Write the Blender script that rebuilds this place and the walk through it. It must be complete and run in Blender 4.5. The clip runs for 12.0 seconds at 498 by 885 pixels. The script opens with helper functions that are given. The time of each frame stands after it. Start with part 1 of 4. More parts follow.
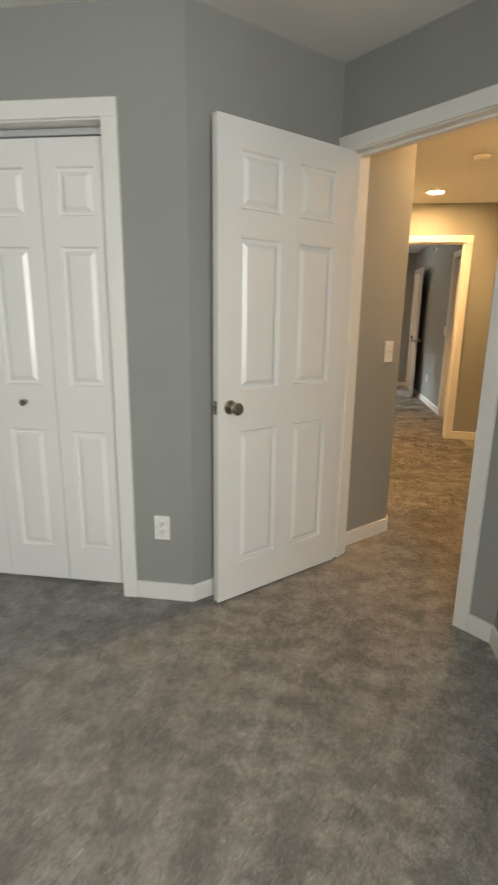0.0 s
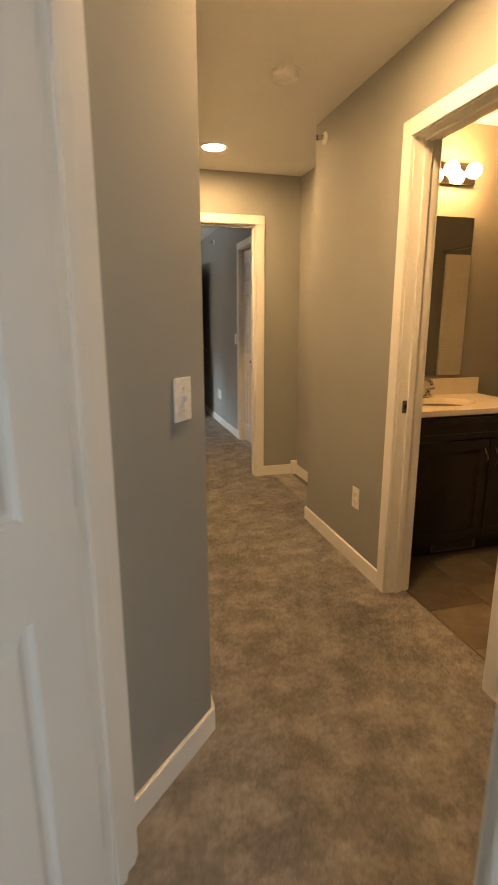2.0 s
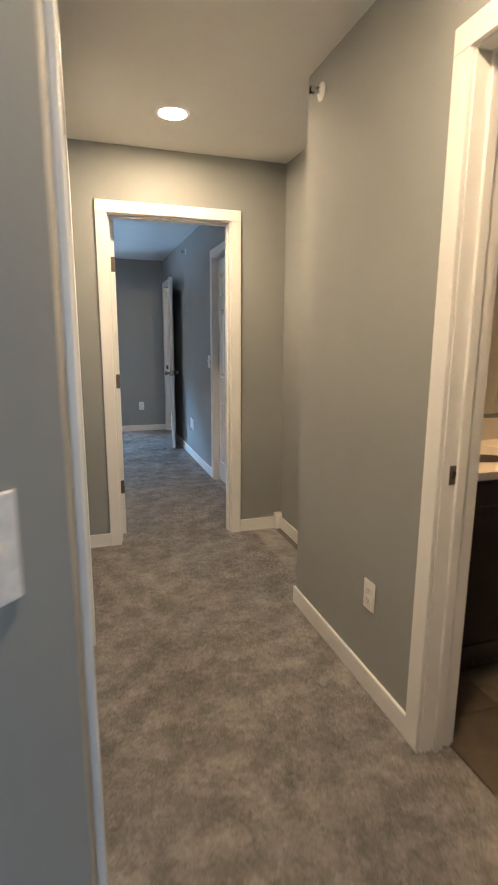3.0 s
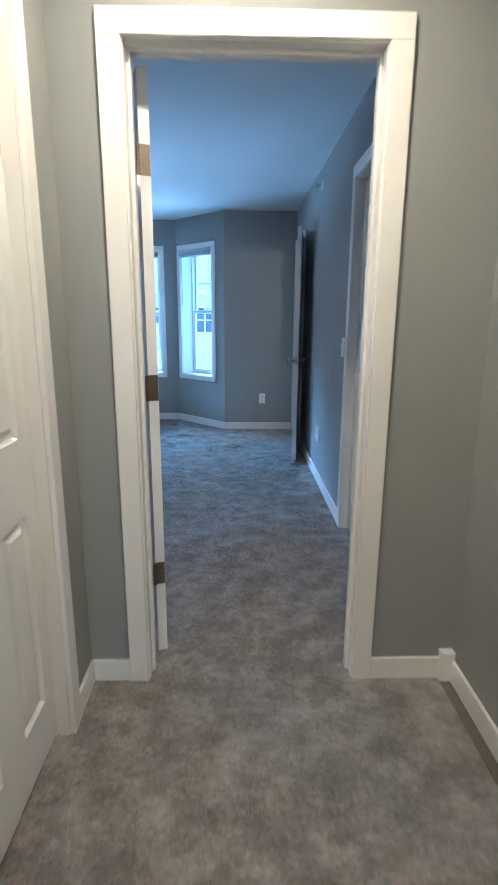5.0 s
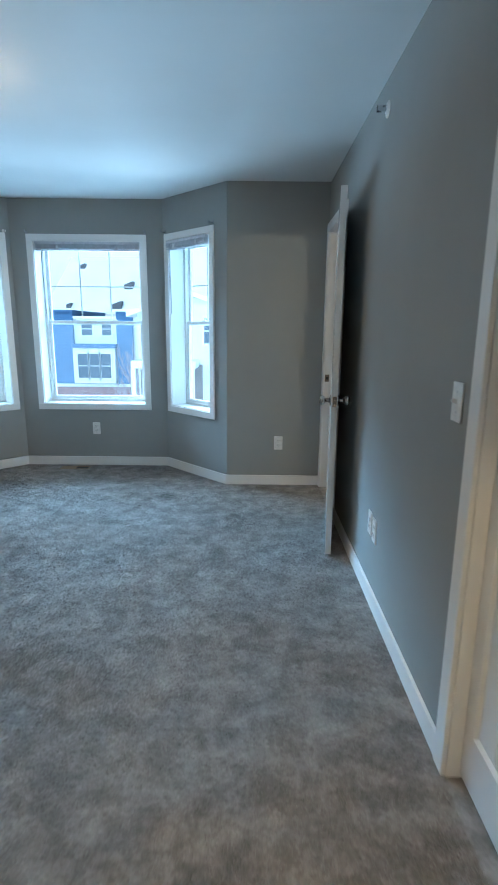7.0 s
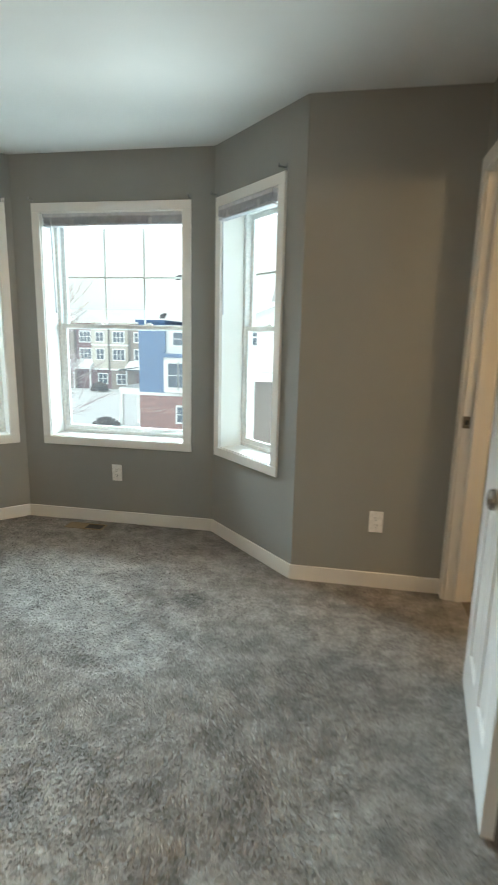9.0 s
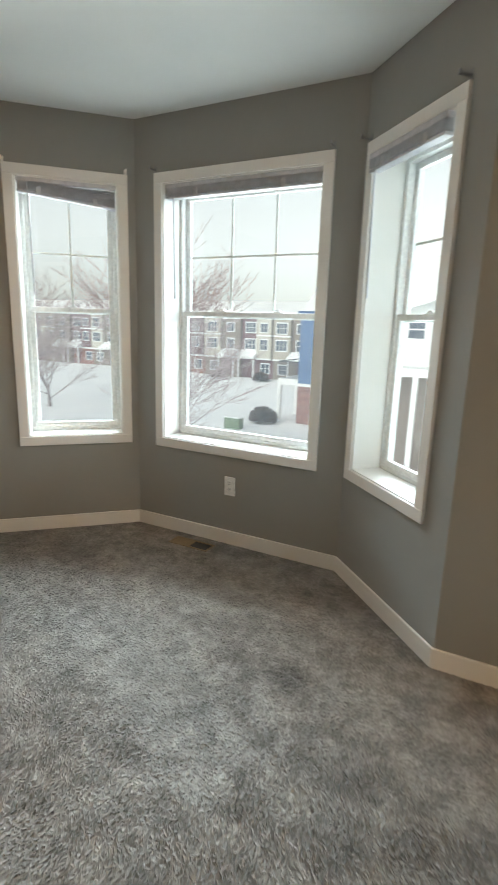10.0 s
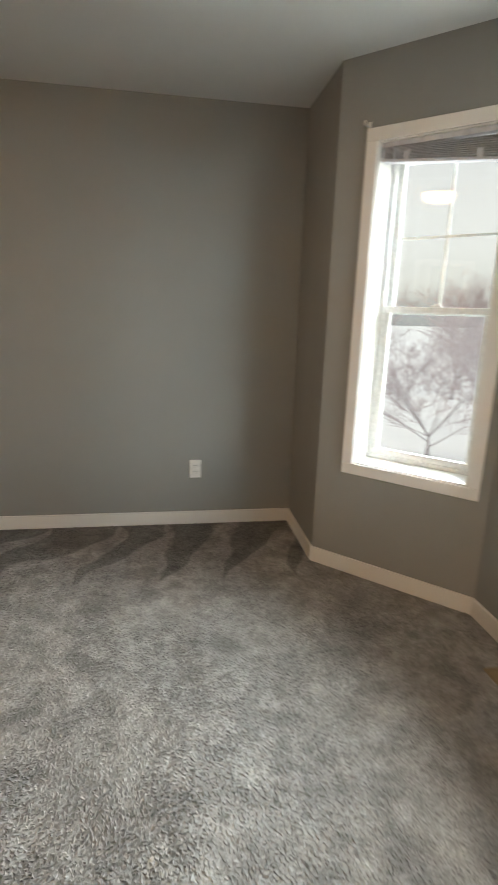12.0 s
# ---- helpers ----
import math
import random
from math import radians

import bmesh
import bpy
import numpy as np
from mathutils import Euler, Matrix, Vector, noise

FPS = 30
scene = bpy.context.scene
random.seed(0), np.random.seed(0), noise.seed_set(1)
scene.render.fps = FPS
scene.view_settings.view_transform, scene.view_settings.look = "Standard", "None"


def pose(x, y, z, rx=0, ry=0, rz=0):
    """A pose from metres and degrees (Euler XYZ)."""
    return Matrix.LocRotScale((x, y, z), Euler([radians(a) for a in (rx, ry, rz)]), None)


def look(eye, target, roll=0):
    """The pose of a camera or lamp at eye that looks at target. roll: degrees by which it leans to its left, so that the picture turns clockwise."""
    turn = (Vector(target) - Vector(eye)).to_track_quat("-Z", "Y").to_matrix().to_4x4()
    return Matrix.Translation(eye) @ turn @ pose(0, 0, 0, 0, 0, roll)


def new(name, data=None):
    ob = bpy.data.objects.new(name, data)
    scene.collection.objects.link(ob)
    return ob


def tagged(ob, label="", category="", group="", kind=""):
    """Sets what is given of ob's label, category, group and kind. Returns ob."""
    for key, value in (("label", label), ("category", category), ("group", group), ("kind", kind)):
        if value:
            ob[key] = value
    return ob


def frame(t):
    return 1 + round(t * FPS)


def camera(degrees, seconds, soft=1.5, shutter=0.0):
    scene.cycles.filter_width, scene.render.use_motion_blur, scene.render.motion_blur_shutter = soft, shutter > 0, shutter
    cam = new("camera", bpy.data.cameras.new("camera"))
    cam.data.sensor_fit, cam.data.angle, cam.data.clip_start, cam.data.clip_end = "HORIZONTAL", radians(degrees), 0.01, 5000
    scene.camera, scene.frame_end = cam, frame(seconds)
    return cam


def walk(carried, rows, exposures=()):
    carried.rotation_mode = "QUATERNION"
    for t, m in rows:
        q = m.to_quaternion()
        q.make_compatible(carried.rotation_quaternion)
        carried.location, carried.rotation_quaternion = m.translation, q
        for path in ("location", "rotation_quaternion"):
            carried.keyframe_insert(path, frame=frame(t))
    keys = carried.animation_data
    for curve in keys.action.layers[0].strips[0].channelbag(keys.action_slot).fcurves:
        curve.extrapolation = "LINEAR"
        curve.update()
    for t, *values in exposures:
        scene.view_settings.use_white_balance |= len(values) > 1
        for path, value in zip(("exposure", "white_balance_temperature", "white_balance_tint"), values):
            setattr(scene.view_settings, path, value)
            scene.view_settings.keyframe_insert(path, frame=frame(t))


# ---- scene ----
cam = camera(51.6, 12.0, soft=1.7, shutter=0.4)

# seconds, stops, kelvin, tint
EXPOSURES = [
    (0.0, 1.42, 8200, 11), (1.5, 1.25, 8400, 12), (2.0, 1.15, 7600, 11), (2.5, 1.25, 5800, 8), (3.0, 1.25, 4950, 5), (3.5, 1.18, 4500, 2), (5.5, 1.22, 4120, 1),
    (6.0, 1.25, 4180, -2), (6.5, 1.3, 4480, -4), (8.5, 1.3, 6900, 3), (9.0, 1.25, 7500, 4), (10.5, 0.93, 8100, 13), (12.0, 1.05, 8600, 15),
]
PATH = [
    (0, (0.421, 0.666, 1.318), (0.16, 2.589, 0.832), 0.8),
    (0.5, (0.448, 1.039, 1.291), (0.434, 2.979, 0.805), 0.4),
    (1, (0.49, 1.467, 1.302), (0.712, 3.398, 0.82), 0.6),
    (1.5, (0.508, 1.904, 1.311), (0.918, 3.801, 0.821), 0.3),
    (2, (0.601, 2.355, 1.322), (1.13, 4.228, 0.861), -0.1),
    (2.5, (0.702, 2.793, 1.319), (1.385, 4.62, 0.875), 0.3),
    (3, (0.897, 3.187, 1.323), (1.498, 5.054, 0.934), 0.3),
    (3.5, (1.131, 3.556, 1.323), (1.616, 5.451, 0.906), 0.8),
    (3.7, (1.187, 3.730, 1.316), (1.594, 5.64, 0.875), 0.7),
    (5.3, (1.43, 5.092, 1.292), (1.44, 7.035, 0.818), 0.6),
    (5.5, (1.447, 5.266, 1.271), (1.441, 7.212, 0.811), 0.7),
    (6, (1.481, 5.712, 1.312), (1.455, 7.659, 0.853), 0.3),
    (6.5, (1.455, 6.15, 1.336), (1.462, 8.099, 0.886), 0.5),
    (8.3, (1.513, 7.606, 1.296), (1.358, 9.562, 0.908), 1.0),
    (8.5, (1.53, 7.768, 1.316), (1.331, 9.721, 0.934), 1.1),
    (9, (1.48, 8.188, 1.305), (1.14, 10.118, 0.907), 1.3),
    (9.5, (1.444, 8.559, 1.299), (0.816, 10.412, 0.886), 1.5),
    (10, (1.43, 8.898, 1.303), (0.527, 10.627, 0.859), 1.8),
    (10.5, (1.34, 9.218, 1.298), (0.134, 10.742, 0.826), 2.0),
    (11, (1.377, 9.588, 1.311), (-0.156, 10.772, 0.813), 2.0),
    (11.5, (1.364, 9.861, 1.324), (-0.402, 10.652, 0.821), 1.9),
    (12, (1.227, 10.056, 1.328), (-0.686, 10.371, 0.837), 1.8),
]
walk(cam, [(t, look(eye, target, roll)) for t, eye, target, roll in PATH], EXPOSURES)

# ---- light ----
LENS_DAY = (0.58, 0.79, 1.0)
world = bpy.data.worlds.new("overcast_sky")
scene.world = world
world.use_nodes = True
wn = world.node_tree.nodes
sky = wn.new("ShaderNodeTexSky")
sky.sky_type = "NISHITA"
sky.sun_disc = False
sky.sun_elevation, sky.sun_rotation = radians(32), radians(200)
sky.dust_density, sky.air_density, sky.ozone_density = 1.5, 1.0, 1.0
wn["Background"].inputs["Strength"].default_value = 0.115
# the overcast takes most of the colour out of the sky
cloud = wn.new("ShaderNodeHueSaturation")
cloud.inputs["Saturation"].default_value = 0.12
cloud.inputs["Value"].default_value = 1.08
world.node_tree.links.new(sky.outputs["Color"], cloud.inputs["Color"])
cool = wn.new("ShaderNodeMix")
cool.data_type, cool.blend_type = "RGBA", "MULTIPLY"
cool.inputs["Factor"].default_value = 1.0
cool.inputs["B"].default_value = (0.74, 0.86, 1.0, 1)
world.node_tree.links.new(cloud.outputs["Color"], cool.inputs["A"])
world.node_tree.links.new(cool.outputs["Result"], wn["Background"].inputs["Color"])

sun = new("sun", bpy.data.lights.new("sun", "SUN"))
sun.data.energy, sun.data.angle, sun.data.color = 0.5, radians(25), (0.80, 0.90, 1.0)
sun.matrix_basis = look((0, 0, 20), (0 + 6 * math.sin(radians(20)), 6 * math.cos(radians(20)), 16.3))


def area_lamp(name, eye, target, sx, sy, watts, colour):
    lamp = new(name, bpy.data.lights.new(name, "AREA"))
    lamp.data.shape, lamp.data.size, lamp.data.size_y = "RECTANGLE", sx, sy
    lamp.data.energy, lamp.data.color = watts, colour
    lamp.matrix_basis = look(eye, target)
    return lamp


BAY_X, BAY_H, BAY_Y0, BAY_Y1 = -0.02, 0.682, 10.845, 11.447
# added area lamps out of view, standing in for daylight at the bay: overcast sky above, snow below
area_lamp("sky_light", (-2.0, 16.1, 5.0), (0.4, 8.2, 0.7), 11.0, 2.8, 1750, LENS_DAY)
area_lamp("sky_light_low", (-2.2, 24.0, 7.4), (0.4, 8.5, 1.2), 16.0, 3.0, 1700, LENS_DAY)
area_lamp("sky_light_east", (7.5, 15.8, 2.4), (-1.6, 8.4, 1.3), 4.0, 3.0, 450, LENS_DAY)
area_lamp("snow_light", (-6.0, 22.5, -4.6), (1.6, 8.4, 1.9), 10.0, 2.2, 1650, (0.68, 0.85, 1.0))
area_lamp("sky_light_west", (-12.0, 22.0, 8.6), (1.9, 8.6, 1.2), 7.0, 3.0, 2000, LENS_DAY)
# daylight window of the first room, behind the walker
area_lamp("sky_light_room_one", (1.20, -0.55, 1.4), (-1.6, 1.5, 0.9), 1.5, 1.5, 48, (0.78, 0.89, 1.0))

# ---- materials ----


class Nodes:
    """A small builder for node materials."""

    def __init__(self, name, rough=0.6, metal=0.0):
        self.m = bpy.data.materials.new(name)
        self.m.use_nodes = True
        self.t = self.m.node_tree
        self.b = self.t.nodes["Principled BSDF"]
        self.b.inputs["Roughness"].default_value = rough
        self.b.inputs["Metallic"].default_value = metal
        self.pos = None

    def node(self, kind, **values):
        n = self.t.nodes.new(kind)
        for k, v in values.items():
            n.inputs[k].default_value = v
        return n

    def link(self, a, b):
        self.t.links.new(a, b)

    def where(self):
        if self.pos is None:
            self.pos = self.t.nodes.new("ShaderNodeTexCoord").outputs["Object"]
        return self.pos

    def noise(self, scale, detail=3.0, rough=0.55):
        n = self.node("ShaderNodeTexNoise", Scale=scale, Detail=detail, Roughness=rough)
        self.link(self.where(), n.inputs["Vector"])
        return n.outputs["Fac"]

    def ramp(self, fac, stops):
        r = self.t.nodes.new("ShaderNodeValToRGB")
        while len(r.color_ramp.elements) < len(stops):
            r.color_ramp.elements.new(0.5)
        for e, (p, c) in zip(r.color_ramp.elements, stops):
            e.position, e.color = p, (*c, 1)
        self.link(fac, r.inputs["Fac"])
        return r.outputs["Color"]

    def mix(self, fac, a, b, kind="MIX"):
        n = self.t.nodes.new("ShaderNodeMix")
        n.data_type, n.blend_type = "RGBA", kind
        for sock, v in ((n.inputs["Factor"], fac), (n.inputs["A"], a), (n.inputs["B"], b)):
            if isinstance(v, (int, float)):
                sock.default_value = v
            elif isinstance(v, tuple):
                sock.default_value = (*v, 1)
            else:
                self.link(v, sock)
        return n.outputs["Result"]

    def colour(self, c):
        if isinstance(c, tuple):
            self.b.inputs["Base Color"].default_value = (*c, 1)
        else:
            self.link(c, self.b.inputs["Base Color"])
        return self

    def bump(self, fac, strength, distance):
        n = self.node("ShaderNodeBump", Strength=strength, Distance=distance)
        self.link(fac, n.inputs["Height"])
        if self.b.inputs["Normal"].links:
            self.link(self.b.inputs["Normal"].links[0].from_socket, n.inputs["Normal"])
        self.link(n.outputs["Normal"], self.b.inputs["Normal"])
        return self


def paint(name, c, rough, vary=0.06, peel=140.0, peel_depth=0.0006, peel_strength=0.35):
    """Rolled paint: faint tone patches, roller texture."""
    n = Nodes(name, rough)
    dark, light = tuple(v * (1 - vary) for v in c), tuple(min(1, v * (1 + vary)) for v in c)
    n.colour(n.ramp(n.noise(1.7, 4), [(0.35, dark), (0.65, light)]))
    n.bump(n.noise(peel, 2), peel_strength, peel_depth)
    return n.m


def plain(name, c, rough, metal=0.0, grain=60.0, vary=0.08, depth=0.0003):
    n = Nodes(name, rough, metal)
    dark, light = tuple(v * (1 - vary) for v in c), tuple(min(1, v * (1 + vary)) for v in c)
    n.colour(n.ramp(n.noise(grain, 3), [(0.35, dark), (0.65, light)]))
    if depth:
        n.bump(n.noise(grain * 4, 2), 0.2, depth)
    return n.m


def glow(name, c, strength):
    n = Nodes(name, 0.4)
    n.colour((0.9, 0.88, 0.84))
    n.b.inputs["Emission Color"].default_value = (*c, 1)
    n.b.inputs["Emission Strength"].default_value = strength
    return n.m


WALL = paint("wall_paint", (0.300, 0.309, 0.295), 0.8, 0.03)
CEIL = paint("ceiling_paint", (0.74, 0.74, 0.72), 0.9, 0.02, 90.0, 0.0012, 0.5)
TRIM = paint("trim_paint", (0.80, 0.79, 0.76), 0.38, 0.02, 40.0, 0.0002, 0.2)
DOOR = paint("door_paint", (0.80, 0.80, 0.79), 0.26, 0.015, 70.0, 0.0002, 0.2)
VINYL = plain("window_vinyl", (0.82, 0.83, 0.82), 0.35, depth=0)
NICKEL = plain("satin_nickel", (0.50, 0.465, 0.42), 0.20, 1.0, 120.0, 0.05)
HINGE = plain("hinge_metal", (0.23, 0.19, 0.15), 0.42, 1.0, 150.0, 0.12)
CHROME = plain("chrome", (0.75, 0.75, 0.75), 0.08, 1.0, depth=0)
ALU = plain("track_metal", (0.55, 0.57, 0.58), 0.45, 0.3, depth=0)
PLATE = plain("plate_plastic", (0.80, 0.79, 0.76), 0.3, depth=0)
# near-black colour standing in for the shade inside slots, latch holes and duct
HOLE_SHADE = plain("hole_shade", (0.02, 0.02, 0.02), 0.6, depth=0)
BLIND = plain("blind_vinyl", (0.56, 0.57, 0.61), 0.5, grain=25)
# tape grey, also given to the headrails in place of shade
TAPE = plain("blind_tape", (0.60, 0.60, 0.63), 0.6, grain=25)
BRACKET = plain("bracket_metal", (0.30, 0.31, 0.32), 0.4, 0.8, depth=0)
ESPRESSO = plain("espresso_wood", (0.012, 0.008, 0.0065), 0.55, grain=18, vary=0.3)
MARBLE = plain("cultured_marble", (0.82, 0.78, 0.70), 0.16, grain=6, vary=0.04, depth=0)
SURROUND = plain("shower_surround", (0.82, 0.80, 0.76), 0.25, depth=0)
TAN = plain("register_tan", (0.24, 0.17, 0.09), 0.45, 0.2, depth=0)

_m = Nodes("mirror_glass", 0.02, 1.0)
_m.colour((0.86, 0.88, 0.87))
MIRROR = _m.m

_g = bpy.data.materials.new("window_glass")
_g.use_nodes = True
_t = _g.node_tree
_t.nodes.remove(_t.nodes["Principled BSDF"])
_tr, _gl, _mx = (_t.nodes.new(k) for k in ("ShaderNodeBsdfTransparent", "ShaderNodeBsdfGlossy", "ShaderNodeMixShader"))
_gl.inputs["Roughness"].default_value = 0.01
_tr.inputs["Color"].default_value = (0.96, 0.98, 0.97, 1)
_mx.inputs[0].default_value = 0.035
_t.links.new(_tr.outputs[0], _mx.inputs[1])
_t.links.new(_gl.outputs[0], _mx.inputs[2])
_t.links.new(_mx.outputs[0], _t.nodes["Material Output"].inputs["Surface"])
GLASS = _g

_n = bpy.data.materials.new("insect_screen")
_n.use_nodes = True
_t = _n.node_tree
_t.nodes.remove(_t.nodes["Principled BSDF"])
_tr, _df, _mx = (_t.nodes.new(k) for k in ("ShaderNodeBsdfTransparent", "ShaderNodeBsdfTranslucent", "ShaderNodeMixShader"))
_df.inputs["Color"].default_value = (0.42, 0.42, 0.44, 1)
_mx.inputs[0].default_value = 0.03
_t.links.new(_tr.outputs[0], _mx.inputs[1])
_t.links.new(_df.outputs[0], _mx.inputs[2])
_t.links.new(_mx.outputs[0], _t.nodes["Material Output"].inputs["Surface"])
SCREEN = _n


def carpet_material(name, island):
    n = Nodes(name, 1.0)
    big = n.ramp(n.noise(2.9, 8, 0.74), [(0.41, (0.84, 0.84, 0.84)), (0.475, (0.96, 0.96, 0.96)), (0.51, (1.01, 1.01, 1.01)), (0.60, (1.08, 1.08, 1.08))])
    patches = n.ramp(n.noise(9.0, 6, 0.72), [(0.38, (0.197, 0.186, 0.172)), (0.5, (0.233, 0.220, 0.203)), (0.58, (0.276, 0.261, 0.242))])
    c = n.mix(1.0, patches, big, "MULTIPLY")
    nap = n.ramp(n.noise(8.5, 5, 0.64), [(0.40, (0.78, 0.78, 0.78)), (0.478, (0.87, 0.87, 0.87)), (0.515, (1.03, 1.03, 1.03)), (0.60, (1.13, 1.13, 1.13))])
    c = n.mix(1.0, c, nap, "MULTIPLY")
    clump = n.ramp(n.noise(46.0, 2, 0.6), [(0.34, (0.86, 0.86, 0.86)), (0.62, (1.09, 1.09, 1.09))])
    c = n.mix(1.0, c, clump, "MULTIPLY")
    if island:
        g = n.t.nodes.new("ShaderNodeNewGeometry")
        c = n.mix(1.0, c, n.ramp(g.outputs["Random Per Island"], [(0.0, (0.89, 0.89, 0.89)), (1.0, (1.11, 1.11, 1.11))]), "MULTIPLY")
    # vacuum strokes: the nap lies darker between wedges that point at the west wall
    xyz = n.t.nodes.new("ShaderNodeSeparateXYZ")
    n.link(n.where(), xyz.inputs[0])

    def calc(op, a, b=0.0, c_=0.0):
        m = n.t.nodes.new("ShaderNodeMath")
        m.operation = op
        for i_, v_ in enumerate((a, b, c_)):
            if isinstance(v_, (int, float)):
                m.inputs[i_].default_value = v_
            else:
                n.link(v_, m.inputs[i_])
        return m.outputs[0]

    slant = calc("MULTIPLY_ADD", n.noise(1.1, 2), 0.9, calc("MULTIPLY_ADD", xyz.outputs["X"], 0.35, xyz.outputs["Y"]))
    tri = calc("MULTIPLY", calc("PINGPONG", slant, 0.19), 1 / 0.19)
    reach = calc("MULTIPLY_ADD", calc("LESS_THAN", xyz.outputs["Y"], 6.6), 6.0, calc("MULTIPLY_ADD", xyz.outputs["X"], 1.35, 2.55))
    gap = calc("MULTIPLY_ADD", n.noise(9.0, 3), 0.3, calc("SUBTRACT", tri, reach))
    c = n.mix(1.0, c, n.ramp(gap, [(0.12, (1, 1, 1)), (0.20, (0.46, 0.46, 0.46))]), "MULTIPLY")
    # two trodden-in stains near the bay
    wob = n.noise(30.0, 3)
    for p, r, d in (((0.80, 10.50, 0.0), 0.10, 0.36), ((0.66, 10.43, 0.0), 0.06, 0.48), ((0.62, 11.12, 0.0), 0.03, 0.6)):
        far = n.t.nodes.new("ShaderNodeVectorMath")
        far.operation = "DISTANCE"
        n.link(n.where(), far.inputs[0])
        far.inputs[1].default_value = p
        add = n.t.nodes.new("ShaderNodeMath")
        add.operation = "MULTIPLY_ADD"
        n.link(wob, add.inputs[0])
        add.inputs[1].default_value = r * 1.6
        n.link(far.outputs["Value"], add.inputs[2])
        c = n.mix(1.0, c, n.ramp(add.outputs[0], [(r * 1.15, (d, d, d)), (r * 1.9, (1, 1, 1))]), "MULTIPLY")
    n.colour(c)
    n.b.inputs["Specular IOR Level"].default_value = 0.1
    n.b.inputs["Sheen Weight"].default_value = 0.3
    n.b.inputs["Sheen Roughness"].default_value = 0.6
    if not island:
        n.bump(n.noise(160, 3, 0.7), 0.6, 0.004)
    return n.m


CARPET = carpet_material("carpet", False)
PILE = carpet_material("carpet_pile", True)


def tile_material():
    n = Nodes("slate_tile", 0.42)
    c = n.ramp(n.noise(4.0, 6, 0.6), [(0.3, (0.07, 0.055, 0.04)), (0.5, (0.14, 0.115, 0.085)), (0.7, (0.22, 0.19, 0.155))])
    o = n.t.nodes.new("ShaderNodeObjectInfo")
    n.colour(n.mix(1.0, c, n.ramp(o.outputs["Random"], [(0.0, (0.7, 0.68, 0.66)), (1.0, (1.25, 1.25, 1.25))]), "MULTIPLY"))
    n.bump(n.noise(22, 4), 0.4, 0.003)
    return n.m


TILE = tile_material()
GROUT = plain("grout", (0.16, 0.14, 0.12), 0.9)

# ---- mesh helpers ----


def box(bm, x0, y0, z0, x1, y1, z1, bevel=0.0):
    made = bmesh.ops.create_cube(bm, size=1.0)["verts"]
    bmesh.ops.scale(bm, vec=(x1 - x0, y1 - y0, z1 - z0), verts=made)
    bmesh.ops.translate(bm, vec=((x0 + x1) / 2, (y0 + y1) / 2, (z0 + z1) / 2), verts=made)
    if bevel:
        edges = {e for v in made for e in v.link_edges}
        bmesh.ops.bevel(bm, geom=list(edges), offset=bevel, segments=2, affect="EDGES", profile=0.5)
    return bm


def boxes(*rows, bevel=0.0):
    bm = bmesh.new()
    for r in rows:
        box(bm, *r, bevel=bevel)
    return bm


def lathe(profile, steps=24, bm=None, m=None):
    """Turns (radius, height) pairs about z."""
    bm = bm or bmesh.new()
    rings = []
    for r, h in profile:
        ring = []
        for i in range(steps):
            a = 2 * math.pi * i / steps
            p = Vector((r * math.cos(a), r * math.sin(a), h))
            ring.append(bm.verts.new(m @ p if m else p))
        rings.append(ring)
    for a, b in zip(rings, rings[1:]):
        for i in range(steps):
            bm.faces.new((a[i], a[(i + 1) % steps], b[(i + 1) % steps], b[i]))
    bm.faces.new(list(reversed(rings[0])))
    bm.faces.new(rings[-1])
    return bm


def tube(bm, a, b, ra, rb, steps=6, cap=True):
    a, b = Vector(a), Vector(b)
    d = (b - a).normalized()
    s = d.orthogonal().normalized()
    t = d.cross(s)
    rings = []
    for p, r in ((a, ra), (b, rb)):
        rings.append([bm.verts.new(p + (s * math.cos(2 * math.pi * i / steps) + t * math.sin(2 * math.pi * i / steps)) * r) for i in range(steps)])
    for i in range(steps):
        bm.faces.new((rings[0][i], rings[0][(i + 1) % steps], rings[1][(i + 1) % steps], rings[1][i]))
    if cap:
        bm.faces.new(list(reversed(rings[0])))
        bm.faces.new(rings[1])
    return bm


def finish(bm, name, material, smooth=False):
    bmesh.ops.recalc_face_normals(bm, faces=bm.faces)
    data = bpy.data.meshes.new(name)
    bm.to_mesh(data)
    bm.free()
    data.materials.append(material)
    if smooth:
        data.polygons.foreach_set("use_smooth", [True] * len(data.polygons))
        data.set_sharp_from_angle(angle=radians(35))
    return data


def part(name, bm, material, parent, label="", smooth=False):
    ob = new(name, finish(bm, name, material, smooth))
    ob.parent = parent
    return tagged(ob, label)


def thing(name, m, label, category, group="", kind=""):
    ob = new(name)
    ob.empty_display_size = 0.1
    ob.matrix_basis = m
    return tagged(ob, label, category, group, kind)


def solid(name, bm, material, label, category, kind="structure", smooth=False):
    return tagged(new(name, finish(bm, name, material, smooth)), label, category, "", kind)


def frame_on(x, y, dx, dy, z=0.0):
    """Local axes on a wall face: X along (dx, dy), Y to the left of it, into the wall."""
    l = math.hypot(dx, dy)
    return Matrix.Translation((x, y, z)) @ Matrix.Rotation(math.atan2(dy / l, dx / l), 4, "Z")


